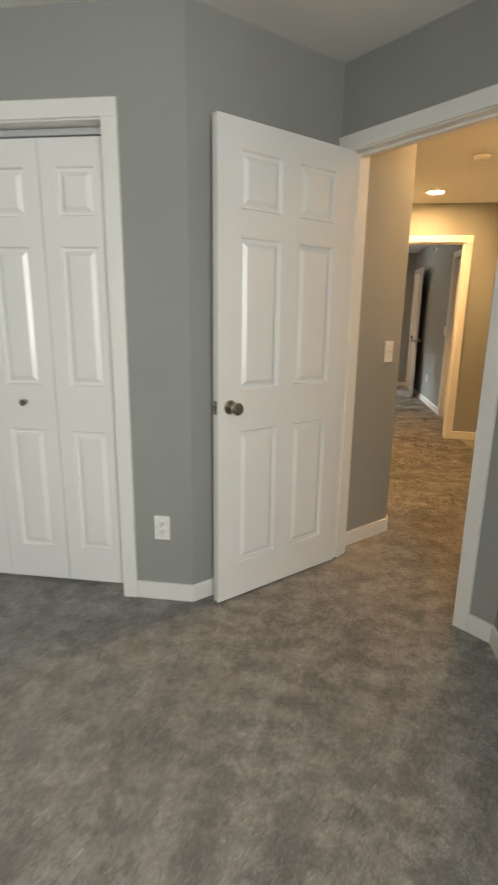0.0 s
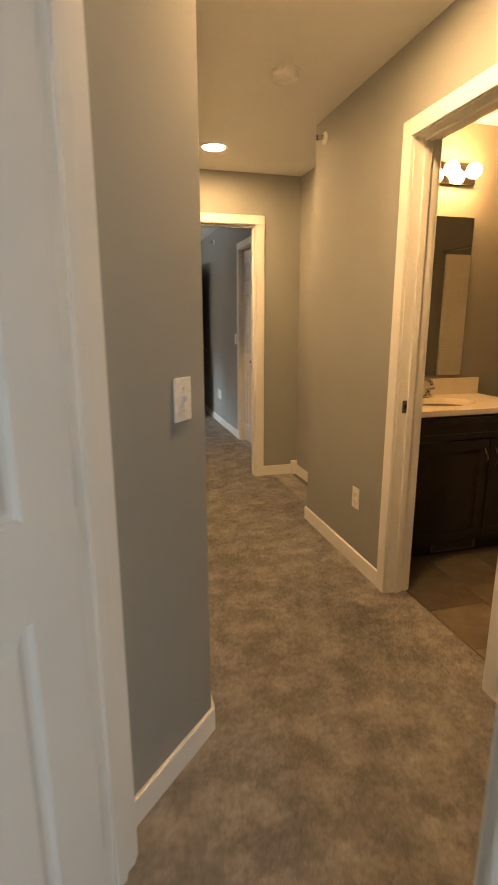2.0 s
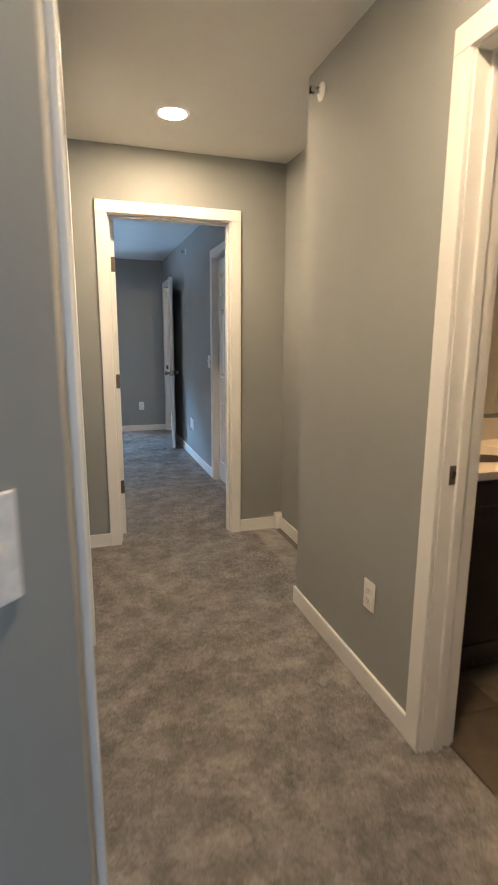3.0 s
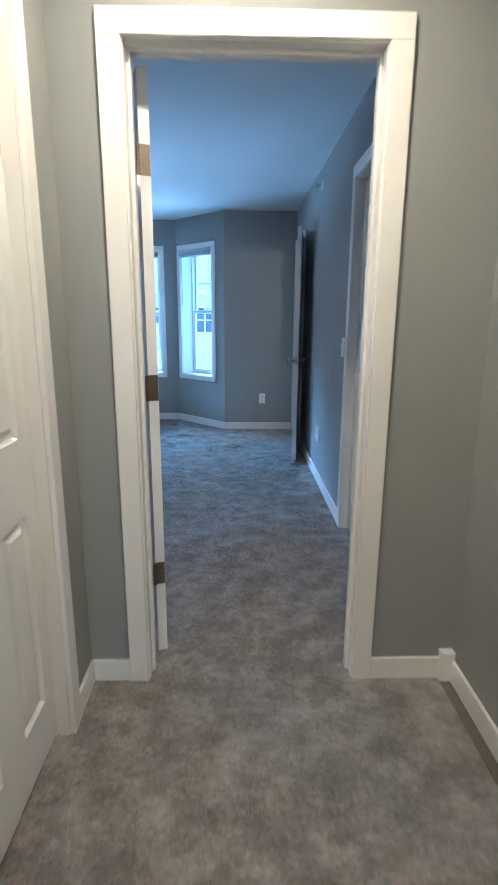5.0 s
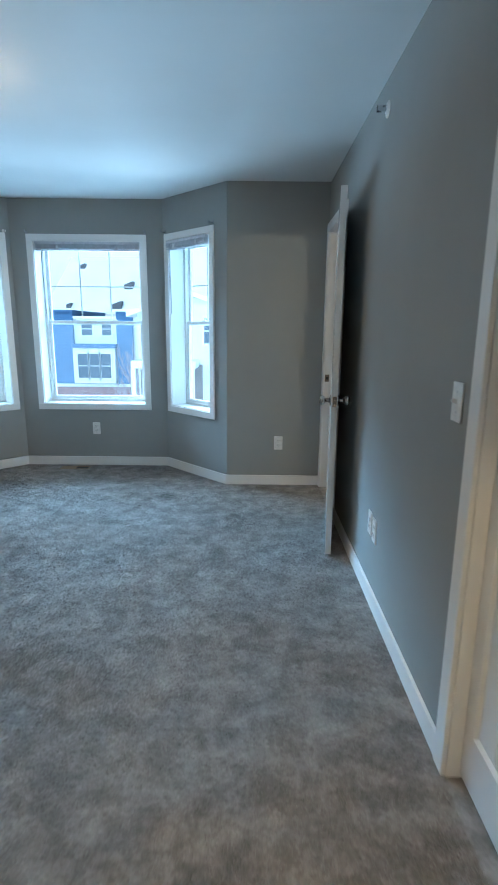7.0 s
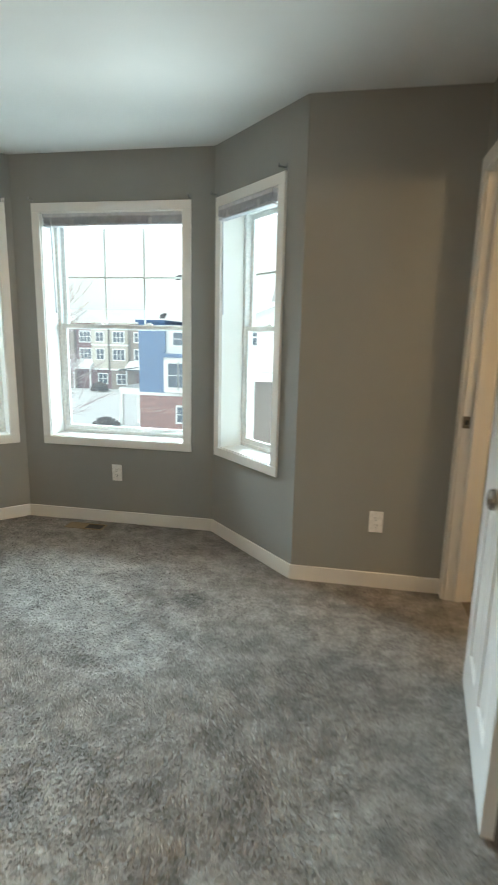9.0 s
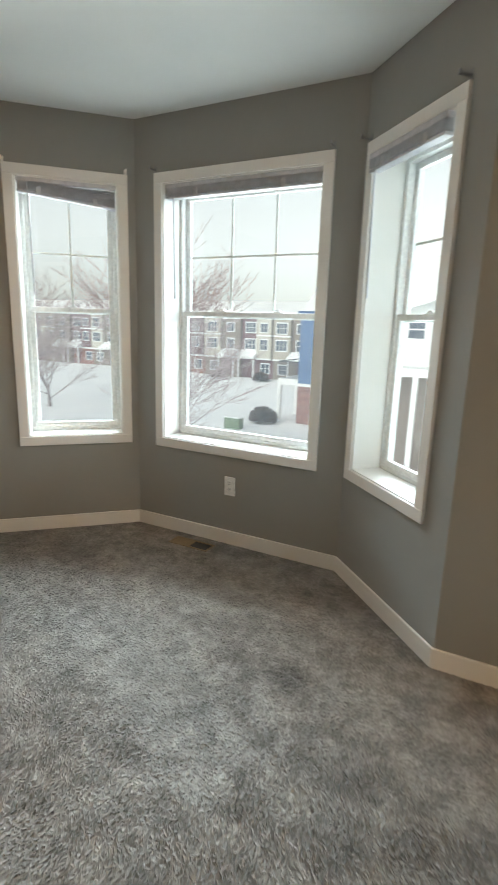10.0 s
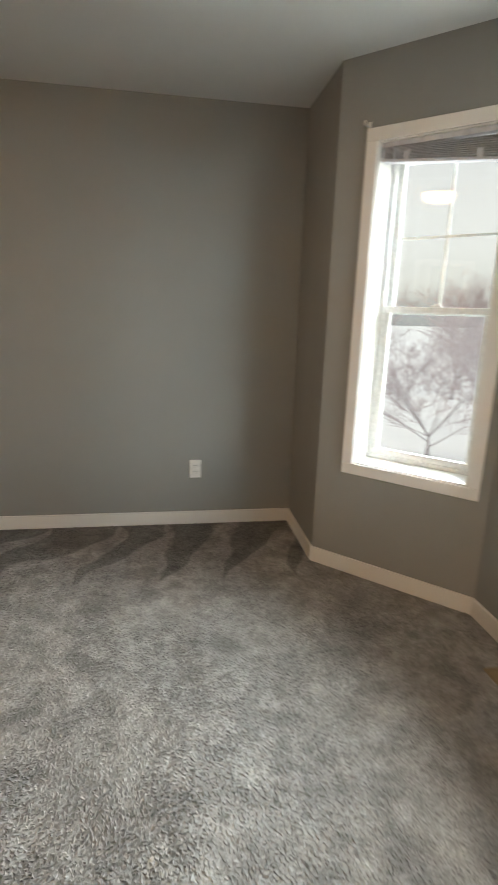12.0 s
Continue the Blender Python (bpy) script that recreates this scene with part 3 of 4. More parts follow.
def window(name, m, w, columns, label):
    """A double-hung window in an opening w wide; X along the wall, Y outward, z from the opening's sill."""
    t = thing(name, m, label, "window", "bay windows", "structure")
    h = WZ1 - WZ0
    c = 0.055
    # casing, picture-framed
    for r in ((-c, -0.016, -c, w + c, 0, 0), (-c, -0.016, h, w + c, 0, h + c), (-c, -0.016, 0, 0, 0, h), (w, -0.016, 0, w + c, 0, h)):
        part("casing", boxes(r, bevel=0.003), TRIM, t)
    # painted return boards
    d = 0.155
    e = 0.006
    for r in ((0, -0.003, 0, w, d, e), (0, -0.003, h - e, w, d, h), (0, -0.003, e, e, d, h - e), (w - e, -0.003, e, w, d, h - e)):
        part("return", boxes(r), TRIM, t)
    # vinyl frame
    f = 0.022
    fr = part("window_frame", boxes((e, d, e, w - e, d + 0.065, e + f), (e, d, h - e - f, w - e, d + 0.065, h - e), (e, d, e + f, e + f, d + 0.065, h - e - f), (w - e - f, d, e + f, w - e, d + 0.065, h - e - f), bevel=0.003), VINYL, t)
    x0, x1 = e + f + 0.001, w - e - f - 0.001
    zm = 0.755
    r = 0.029

    def sash(y, z0, z1, nm, lab):
        s = part(nm, boxes((x0, y, z0, x1, y + 0.026, z0 + r), (x0, y, z1 - r, x1, y + 0.026, z1), (x0, y, z0 + r, x0 + r, y + 0.026, z1 - r), (x1 - r, y, z0 + r, x1, y + 0.026, z1 - r), bevel=0.003), VINYL, t, lab)
        p = part("pane", boxes((x0 + r - 0.002, y + 0.012, z0 + r - 0.002, x1 - r + 0.002, y + 0.016, z1 - r + 0.002)), GLASS, s)
        p.visible_shadow = False
        return s

    lower = sash(d + 0.006, e + f + 0.001, zm + 0.018, "lower_sash", "white lower sash without bars")
    upper = sash(d + 0.036, zm - 0.018, h - e - f - 0.001, "upper_sash", "white upper sash with grid bars")
    sc = part("insect_screen", boxes((x0, d + 0.066, e + f, x1, d + 0.0665, zm)), SCREEN, t, "fine grey insect screen")
    sc.visible_shadow = False
    part("bottom_rail", boxes((x0, d + 0.003, e + f + 0.001, x1, d + 0.0055, e + f + 0.02)), VINYL, lower)
    for lx in ((0.3, 0.7) if columns == 3 else (0.5,)):
        lk = x0 + (x1 - x0) * lx
        part("sash_lock", boxes((lk - 0.025, d + 0.008, zm + 0.018, lk + 0.025, d + 0.03, zm + 0.026), (lk - 0.008, d + 0.004, zm + 0.026, lk + 0.018, d + 0.022, zm + 0.034), bevel=0.002), VINYL, lower)
    gx0, gx1, gz0, gz1 = x0 + r, x1 - r, zm - 0.018 + r, h - e - f - r
    yy = d + 0.049
    for i in range(1, columns):
        gx = gx0 + (gx1 - gx0) * i / columns
        part("grid_bar", boxes((gx - 0.006, yy + 0.004, gz0, gx + 0.006, yy + 0.010, gz1)), VINYL, upper)
    gz = gz0 + (gz1 - gz0) / 2
    part("grid_bar", boxes((gx0, yy + 0.0045, gz - 0.006, gx1, yy + 0.0095, gz + 0.006)), VINYL, upper)
    return t


def blind(m, w, tilt, label):
    """A raised blind under the head of the opening: rail, stack of slats, bottom bar, wand."""
    t = thing("window_blind", m, label, "window blind", "window blinds")
    # shade under the window head is put into the rail's grey
    part("headrail", boxes((0.002, 0.008, -0.020, w - 0.002, 0.050, 0.003), bevel=0.002), TAPE, t, "blind headrail, pale grey for shade")
    for i in range(9):
        bm = boxes((0.008, 0.006, 0, w - 0.008, 0.054, 0.0022))
        for v in bm.verts:
            v.co.z += 0.003 * math.cos((v.co.y - 0.03) * 60) - 0.024 - 0.0042 * i - tilt * (v.co.x / w) * (0.25 + 0.75 * i / 8)
        part("slat", bm, BLIND, t)
    bm = boxes((0.006, 0.008, -0.012, w - 0.006, 0.052, 0.0), bevel=0.002)
    for v in bm.verts:
        v.co.z += -0.063 - tilt * v.co.x / w
    part("bottom_bar", bm, BLIND, t)
    for fx in (0.22, 0.78):
        cx = w * fx
        bm = boxes((cx - 0.012, 0.003, -0.075, cx + 0.012, 0.0055, -0.032))
        for v in bm.verts:
            v.co.z += -tilt * fx
        part("ladder_tape", bm, TAPE, t)
    part("wand", tube(bmesh.new(), (0.06, 0.006, -0.03), (0.068, 0.010, -0.62), 0.0042, 0.0048, 8), BLIND, t, "grey tilt wand")
    return t


def bracket(m, label="small metal curtain rod bracket on grey wall", material=BRACKET):
    t = thing("curtain_bracket", m, label, "curtain bracket", "curtain brackets")
    part("base", boxes((-0.008, -0.004, -0.022, 0.008, 0, 0.022), bevel=0.002), material, t)
    part("arm", boxes((-0.004, -0.05, -0.004, 0.004, -0.003, 0.003), bevel=0.001), material, t)
    part("cup", boxes((-0.005, -0.056, -0.004, 0.005, -0.047, 0.014), bevel=0.002), material, t)


mC = frame_on(BAY_X - 0.481, BAY_Y1, 1, 0, WZ0)
mR = frame_on(BAY_X + BAY_H + 0.092 * R2, BAY_Y1 - 0.092 * R2, 0.603, -0.602, WZ0)
mL = frame_on(bl + (SIDE - 0.652) * R2, BAY_Y0 + (SIDE - 0.652) * R2, 0.603, 0.602, WZ0)
window("window_1", mC, 0.962, 3, "wide white double-hung bay window with gridded upper sash")
window("window_2", mR, 0.555, 2, "narrow white double-hung window in angled bay wall")
window("window_3", mL, 0.555, 2, "narrow white double-hung window in angled bay wall")
up = Matrix.Translation((0, 0, WZ1 - WZ0 - 0.007))
blind(mC @ up @ Matrix.Translation((0.008, 0, 0)), 0.946, 0.0, "grey raised blind under the wide window's head")
blind(mR @ up @ Matrix.Translation((-0.020, -0.030, 0)), 0.539, 0.0, "grey raised blind under the window's head")
blind(mL @ up @ Matrix.Translation((0.008, 0, 0)), 0.539, 0.055, "grey raised blind hanging crooked under the head")
for m, w in ((mC, 0.962), (mR, 0.555), (mL, 0.555)):
    for x in (-0.05, w + 0.045):
        if m is mL:
            bracket(m @ Matrix.Translation((x, 0, WZ1 - WZ0 + 0.062)), "small white curtain rod bracket on window casing", PLATE)
        else:
            bracket(m @ Matrix.Translation((x, 0, WZ1 - WZ0 + 0.070)))

# ---- wall fittings ----
outlet(frame_on(-0.262, YA, 1, 0, 0.362))
switch(frame_on(*uv(3.185, VA), 1, 1, 1.119), "white toggle switch on the skewed hall wall")
outlet(frame_on(XR, 4.752, 0, -1, 0.384))
outlet(frame_on(-0.02, BAY_Y1, 1, 0, 0.366), "white duplex outlet under the wide bay window")
outlet(frame_on(1.70, BAY_Y0 + 0.003, 1, 0, 0.370))
outlet(frame_on(XE, 8.98, 0, -1, 0.388))
outlet(frame_on(XE, 8.89, 0, -1, 0.380), "white cable outlet plate beside another outlet")
switch(frame_on(XE, 8.055, 0, -1, 1.122), "white toggle switch beside closet casing")
outlet(frame_on(XW, 10.23, 0, 1, 0.366))


def sprinkler(m, label):
    t = thing("sprinkler_head", m, label, "sprinkler", "sprinkler heads")
    part("escutcheon", lathe([(0.034, 0), (0.034, 0.003), (0.028, 0.007), (0.012, 0.010)], 24, m=Matrix.Rotation(radians(90), 4, "X")), PLATE, t, "", True)
    part("nozzle", lathe([(0.009, 0.008), (0.009, 0.03), (0.006, 0.036)], 12, m=Matrix.Rotation(radians(90), 4, "X")), CHROME, t)
    part("deflector", boxes((-0.013, -0.055, 0.010, 0.013, -0.012, 0.012), (-0.013, -0.05, -0.010, -0.010, -0.028, 0.010), (0.010, -0.05, -0.010, 0.013, -0.028, 0.010)), CHROME, t)


sprinkler(frame_on(XR, 5.31, 0, -1, 2.312), "white sidewall sprinkler head high on hall wall")
sprinkler(frame_on(XE, 9.14, 0, -1, 2.285), "white sidewall sprinkler head high on bedroom wall")

LED = glow("lamp_lens", (1.0, 0.62, 0.30), 275.0)
BULB = glow("bulb_glass", (1.0, 0.52, 0.19), 52.0)
DOME = glow("dome_glass", (1.0, 0.62, 0.34), 28.0)


def downlight(x, y):
    t = thing("recessed_light", Matrix.Translation((x, y, CZ)), "white recessed ceiling light, lit warm", "ceiling light", "recessed lights")
    part("trim_ring", lathe([(0.084, 0.0), (0.082, -0.004), (0.070, -0.006), (0.066, -0.003)], 40), TRIM, t, "", True)
    part("lens", lathe([(0.066, -0.0028), (0.062, -0.0060), (0.03, -0.0072)], 32), LED, t, "glowing warm lens", True)


downlight(1.39, 3.985)
downlight(1.39, 5.975)
sd = thing("smoke_detector", Matrix.Translation((1.487, 4.87, CZ)), "round white smoke detector on hall ceiling", "smoke detector")
part("base", lathe([(0.068, 0.0), (0.068, -0.010), (0.064, -0.012)], 32), PLATE, sd, "", True)
part("body", lathe([(0.060, -0.012), (0.058, -0.030), (0.046, -0.038), (0.018, -0.040)], 32), PLATE, sd, "", True)

cl = thing("flush_ceiling_light", Matrix.Translation((0.02, 9.0, CZ)), "flush dome ceiling light with nickel rim, lit", "ceiling light")
part("pan", lathe([(0.165, 0.0), (0.168, -0.022), (0.158, -0.030)], 40), NICKEL, cl, "brushed nickel rim", True)
part("shade", lathe([(0.150, -0.030), (0.140, -0.060), (0.105, -0.085), (0.05, -0.098), (0.01, -0.100)], 40), DOME, cl, "glowing frosted dome", True)
en = thing("ensuite_wall_light", Matrix.Translation((4.7, 9.7, 2.0)) @ Matrix.Rotation(radians(90), 4, "Y"), "round warm wall light in the ensuite", "wall light")
part("shade", lathe([(0.18, 0.0), (0.17, -0.06), (0.09, -0.11), (0.01, -0.12)], 32), glow("ensuite_glass", (1.0, 0.66, 0.38), 45.0), en, "", True)

# floor register and its half-open louvres
fr = thing("floor_register", Matrix.Translation((-0.205, 11.32, 0.0)) @ Matrix.Rotation(radians(0), 4, "Z"), "tan metal floor register set in carpet by bay wall", "floor vent")
part("frame", boxes((-0.135, -0.05, 0.0, 0.135, -0.040, 0.006), (-0.135, 0.040, 0.0, 0.135, 0.05, 0.006), (-0.135, -0.04, 0.0, -0.125, 0.04, 0.006), (0.125, -0.04, 0.0, 0.135, 0.04, 0.006), (-0.006, -0.04, 0.0, 0.006, 0.04, 0.006), bevel=0.001), TAN, fr)
# flat black sheet painted as the shade down the open duct
part("well", boxes((-0.125, -0.04, 0.0005, 0.125, 0.04, 0.0015)), HOLE_SHADE, fr, "black sheet for the shade in the duct opening")
for i in range(11):
    x = -0.12 + i * 0.0108
    part("slat", boxes((x, -0.04, 0.001, x + 0.009, 0.04, 0.005)), TAN, fr)
# ---- bathroom ----
VX0, VX1, VY0, VY1 = 2.0, 2.93, 4.655, 5.168
va = thing("vanity_cabinet", Matrix.Translation((VX0, VY0, 0)), "espresso wood bathroom vanity with nickel handles", "vanity")
W = VX1 - VX0 - 0.012
part("body", boxes((0.003, 0.0, 0.095, W, VY1 - VY0, 0.828), (0.003, 0.06, 0.0, W, VY1 - VY0, 0.095)), ESPRESSO, va)


def shaker(parent, nm, x0, x1, z0, z1, handle_x=None):
    r = 0.055 if z1 - z0 > 0.25 else 0.03
    d = part(nm, boxes((x0, -0.019, z0, x1, -0.001, z0 + r), (x0, -0.019, z1 - r, x1, -0.001, z1), (x0, -0.019, z0 + r, x0 + r, -0.001, z1 - r), (x1 - r, -0.019, z0 + r, x1, -0.001, z1 - r), (x0 + r, -0.010, z0 + r, x1 - r, -0.002, z1 - r), bevel=0.0012), ESPRESSO, parent)
    if handle_x is not None:
        bm = bmesh.new()
        pts = [(handle_x, -0.019 - 0.028 * math.sin(math.pi * i / 10), z1 - 0.16 + 0.11 * i / 10) for i in range(11)]
        for a, b in zip(pts, pts[1:]):
            tube(bm, a, b, 0.006, 0.006, 8)
        part("handle", bm, NICKEL, d, "arched nickel pull")
    return d


shaker(va, "drawer_front", 0.02, W - 0.02, 0.70, 0.815)
shaker(va, "cabinet_door", 0.02, 0.615, 0.115, 0.69, 0.585)
shaker(va, "cabinet_door", 0.622, W - 0.01, 0.115, 0.69, 0.655)
tk = thing("toe_kick_register", Matrix.Translation((2.50, VY0 + 0.058, 0.05)), "brown metal heat register in vanity toe kick", "floor vent")
part("frame", boxes((-0.15, -0.004, -0.035, 0.15, 0, -0.025), (-0.15, -0.004, 0.025, 0.15, 0, 0.035), (-0.15, -0.004, -0.025, -0.135, 0, 0.025), (0.135, -0.004, -0.025, 0.15, 0, 0.025)), HINGE, tk)
for i in range(6):
    part("slat", boxes((-0.135, -0.003, -0.022 + i * 0.008, 0.135, -0.001, -0.019 + i * 0.008)), HINGE, tk)

vt = thing("vanity_worktop", Matrix.Translation((VX0, VY0, 0.83)), "glossy cream cultured-marble vanity top with basin", "worktop")
bm = bmesh.new()
D = VY1 - VY0
CX, CY, AX, AY = 0.47, 0.245, 0.21, 0.155
N = 40
outer, rims = [], []
for i in range(N):
    a = 2 * math.pi * i / N
    cx, sy = math.cos(a), math.sin(a)
    kx = min(((W + 0.012 - CX) if cx > 0 else CX) / max(abs(cx), 1e-6), ((D - 0.02 - CY) if sy > 0 else CY + 0.02) / max(abs(sy), 1e-6))
    outer.append(bm.verts.new((CX + cx * kx, CY + sy * kx, 0.032)))
for f, z in ((1.0, 0.032), (0.95, 0.022), (0.82, -0.03), (0.6, -0.075), (0.25, -0.09), (0.08, -0.092)):
    rims.append([bm.verts.new((CX + AX * f * math.cos(2 * math.pi * i / N), CY + AY * f * math.sin(2 * math.pi * i / N), z)) for i in range(N)])
for a, b in zip([outer] + rims, rims):
    for i in range(N):
        bm.faces.new((a[i], a[(i + 1) % N], b[(i + 1) % N], b[i]))
bm.faces.new(rims[-1])
part("basin_top", bm, MARBLE, vt, "", True)
part("front_edge", boxes((0, -0.02, 0, W + 0.012, -0.002, 0.0318), bevel=0.004), MARBLE, vt)
part("end_edge", boxes((W, -0.002, 0, W + 0.012, D - 0.02, 0.0318), bevel=0.003), MARBLE, vt)
part("backsplash", boxes((0, D - 0.02, 0.0, W + 0.012, D, 0.135), bevel=0.004), MARBLE, vt)

fa = thing("faucet", Matrix.Translation((VX0 + CX - 0.02, VY0 + 0.42, 0.862)), "chrome single-spout bathroom faucet with two handles", "faucet")
bm = boxes((-0.08, -0.022, 0, 0.08, 0.022, 0.016), bevel=0.006)
part("base", bm, CHROME, fa)
bm = bmesh.new()
pts = [(0, 0, 0.012), (0, -0.004, 0.07), (0, -0.02, 0.105), (0, -0.055, 0.118), (0, -0.10, 0.108), (0, -0.112, 0.092)]
for a, b in zip(pts, pts[1:]):
    tube(bm, a, b, 0.011, 0.010, 12)
part("spout", bm, CHROME, fa, "", True)
for sx in (-1, 1):
    bm = lathe([(0.018, 0.012), (0.014, 0.03), (0.016, 0.045), (0.010, 0.054)], 16, m=Matrix.Translation((0.055 * sx, 0, 0)))
    tube(bm, (0.055 * sx, 0, 0.048), (0.095 * sx, -0.01, 0.058), 0.006, 0.005, 8)
    part("handle", bm, CHROME, fa)

mi = thing("wall_mirror", Matrix.Translation((2.15, 5.168, 0.985)), "frameless rectangular wall mirror above vanity backsplash", "mirror")
part("glass", boxes((0, -0.005, 0, 0.645, 0, 0.93)), MIRROR, mi)
vl = thing("vanity_light", Matrix.Translation((2.18, 5.17, 2.085)), "chrome vanity light bar with round glowing globe bulbs", "wall light")
part("back_plate", boxes((0, -0.026, 0, 0.58, 0, 0.115), bevel=0.003), CHROME, vl)
for gx in (0.075, 0.22, 0.365, 0.51):
    g = part("globe", lathe([(0.006, -0.042), (0.025, -0.035), (0.038, -0.018), (0.042, 0.0), (0.038, 0.018), (0.026, 0.034), (0.014, 0.044), (0.014, 0.075)], 24, m=Matrix.Translation((gx, -0.1, 0.0575)) @ Matrix.Rotation(radians(-90), 4, "X")), BULB, vl, "glowing globe bulb", True)

# shower corner, seen in the mirror
sh = thing("shower_stall", Matrix.Translation((4.08, 3.12, 0.0)), "white moulded shower surround with tub", "shower")
part("tub", boxes((0, 0.0, 0, 0.615, 1.5, 0.48), bevel=0.03), SURROUND, sh)
part("end_panel", boxes((0.0, 0.0, 0.48, 0.615, 0.05, 1.98), bevel=0.01), SURROUND, sh)
part("side_panel", boxes((0.565, 0.05, 0.48, 0.615, 1.5, 1.98), bevel=0.01), SURROUND, sh)
rod = thing("shower_rod", Matrix.Translation((4.12, 3.0, 2.02)), "chrome shower curtain rod over tub", "shower rod")
part("rod", tube(bmesh.new(), (0, 0.02, 0), (0, 2.15, 0), 0.013, 0.013, 12), CHROME, rod)

# ---- outdoors ----
GZ = -7.0


def snow_material():
    n = Nodes("snow", 0.7)
    n.colour(n.ramp(n.noise(0.35, 5), [(0.3, (0.80, 0.81, 0.82)), (0.6, (0.90, 0.90, 0.90))]))
    n.bump(n.noise(1.2, 5), 0.6, 0.12)
    return n.m


SNOW = snow_material()
gbm = bmesh.new()
bmesh.ops.create_grid(gbm, x_segments=120, y_segments=120, size=1.0)
for v in gbm.verts:
    x, y = v.co.x * 120 - 20, v.co.y * 120 + 60
    far = max(abs(x + 20), abs(y - 60)) / 120
    s = 1 + 14 * max(0, far - 0.8)
    px, py = -20 + (x + 20) * s, 60 + (y - 60) * s
    h = 0.5 * noise.noise(Vector((px * 0.11, py * 0.11, 1.0))) + 0.25 * noise.noise(Vector((px * 0.3, py * 0.3, 4.0)))
    v.co = (px, py, GZ + (0.35 * h if py > 14 else -0.3))
solid("ground", gbm, SNOW, "snow-covered ground with low drifts", "ground", smooth=True)


def siding(name, c, pitch=0.2):
    n = Nodes(name, 0.7)
    n.colour(n.ramp(n.noise(0.8, 4), [(0.3, tuple(v * 0.88 for v in c)), (0.7, tuple(min(1, v * 1.08) for v in c))]))
    w = n.node("ShaderNodeTexWave", Scale=1.0 / pitch * 0.5)
    w.bands_direction, w.wave_profile = "Z", "SAW"
    n.link(n.where(), w.inputs["Vector"])
    n.bump(w.outputs["Fac"], 0.5, 0.02)
    return n.m


BLUE = siding("blue_siding", (0.075, 0.15, 0.29))
WHITE = siding("white_siding", (0.70, 0.71, 0.70))
TANW = siding("tan_siding", (0.37, 0.33, 0.28))
MAROON = siding("maroon_siding", (0.15, 0.075, 0.085))
TAUPE = siding("taupe_siding", (0.22, 0.175, 0.15))
BRICKW = plain("far_brick", (0.27, 0.13, 0.11), 0.85, grain=3, vary=0.2)
TRIMO = plain("outdoor_trim", (0.75, 0.75, 0.74), 0.5, depth=0)
DARKG = plain("far_glass", (0.06, 0.08, 0.11), 0.12, depth=0)
SHINGLE = plain("far_shingle", (0.10, 0.10, 0.11), 0.9, grain=5, vary=0.2)
BARK = plain("bark", (0.27, 0.215, 0.215), 0.9, grain=8, vary=0.3)
TWIG = plain("twig", (0.43, 0.335, 0.335), 0.9, grain=6, vary=0.25)
HEDGE = plain("dry_hedge", (0.10, 0.06, 0.05), 0.95, grain=5, vary=0.4)
RAIL = plain("dark_rail", (0.05, 0.05, 0.055), 0.5, depth=0)


def far_window(parent, x0, x1, z0, z1, y, lights=2, rows=2):
    """A trimmed window on a facade that looks along -Y."""
    w = part("window", boxes((x0 - 0.12, y - 0.07, z0 - 0.14, x1 + 0.12, y, z0), (x0 - 0.12, y - 0.07, z1, x1 + 0.12, y, z1 + 0.16), (x0 - 0.12, y - 0.07, z0, x0, y, z1), (x1, y - 0.07, z0, x1 + 0.12, y, z1)), TRIMO, parent)
    part("pane", boxes((x0, y - 0.03, z0, x1, y - 0.01, z1)), DARKG, w)
    rows_ = [(x0 + (x1 - x0) * i / lights - 0.04, y - 0.05, z0, x0 + (x1 - x0) * i / lights + 0.04, y - 0.031, z1) for i in range(1, lights)]
    rows_ += [(x0, y - 0.052, z0 + (z1 - z0) * i / rows - 0.03, x1, y - 0.033, z0 + (z1 - z0) * i / rows + 0.03) for i in range(1, rows)]
    part("bars", boxes(*rows_), TRIMO, w)
    return w


def porch(parent, x0, x1, y, z, depth=1.8):
    r = part("porch_roof", boxes((x0, y - depth, z, x1, y, z + 0.22)), TRIMO, parent)
    bm = boxes((x0 - 0.05, y - depth - 0.05, z + 0.225, x1 + 0.05, y - 0.01, z + 0.5), bevel=0.08)
    for v in bm.verts:
        if v.co.y > y - 0.5 and v.co.z > z + 0.4:
            v.co.z += 0.9
    part("snow_cap", bm, SNOW, r, "thick snow on porch roof")
    for px in (x0 + 0.15, x1 - 0.15):
        part("porch_post", boxes((px - 0.1, y - depth + 0.1, GZ, px + 0.1, y - depth + 0.3, z)), TRIMO, parent)
    part("front_door", boxes(((x0 + x1) / 2 - 0.5, y - 0.06, GZ + 0.4, (x0 + x1) / 2 + 0.5, y, GZ + 2.6)), MAROON, parent)


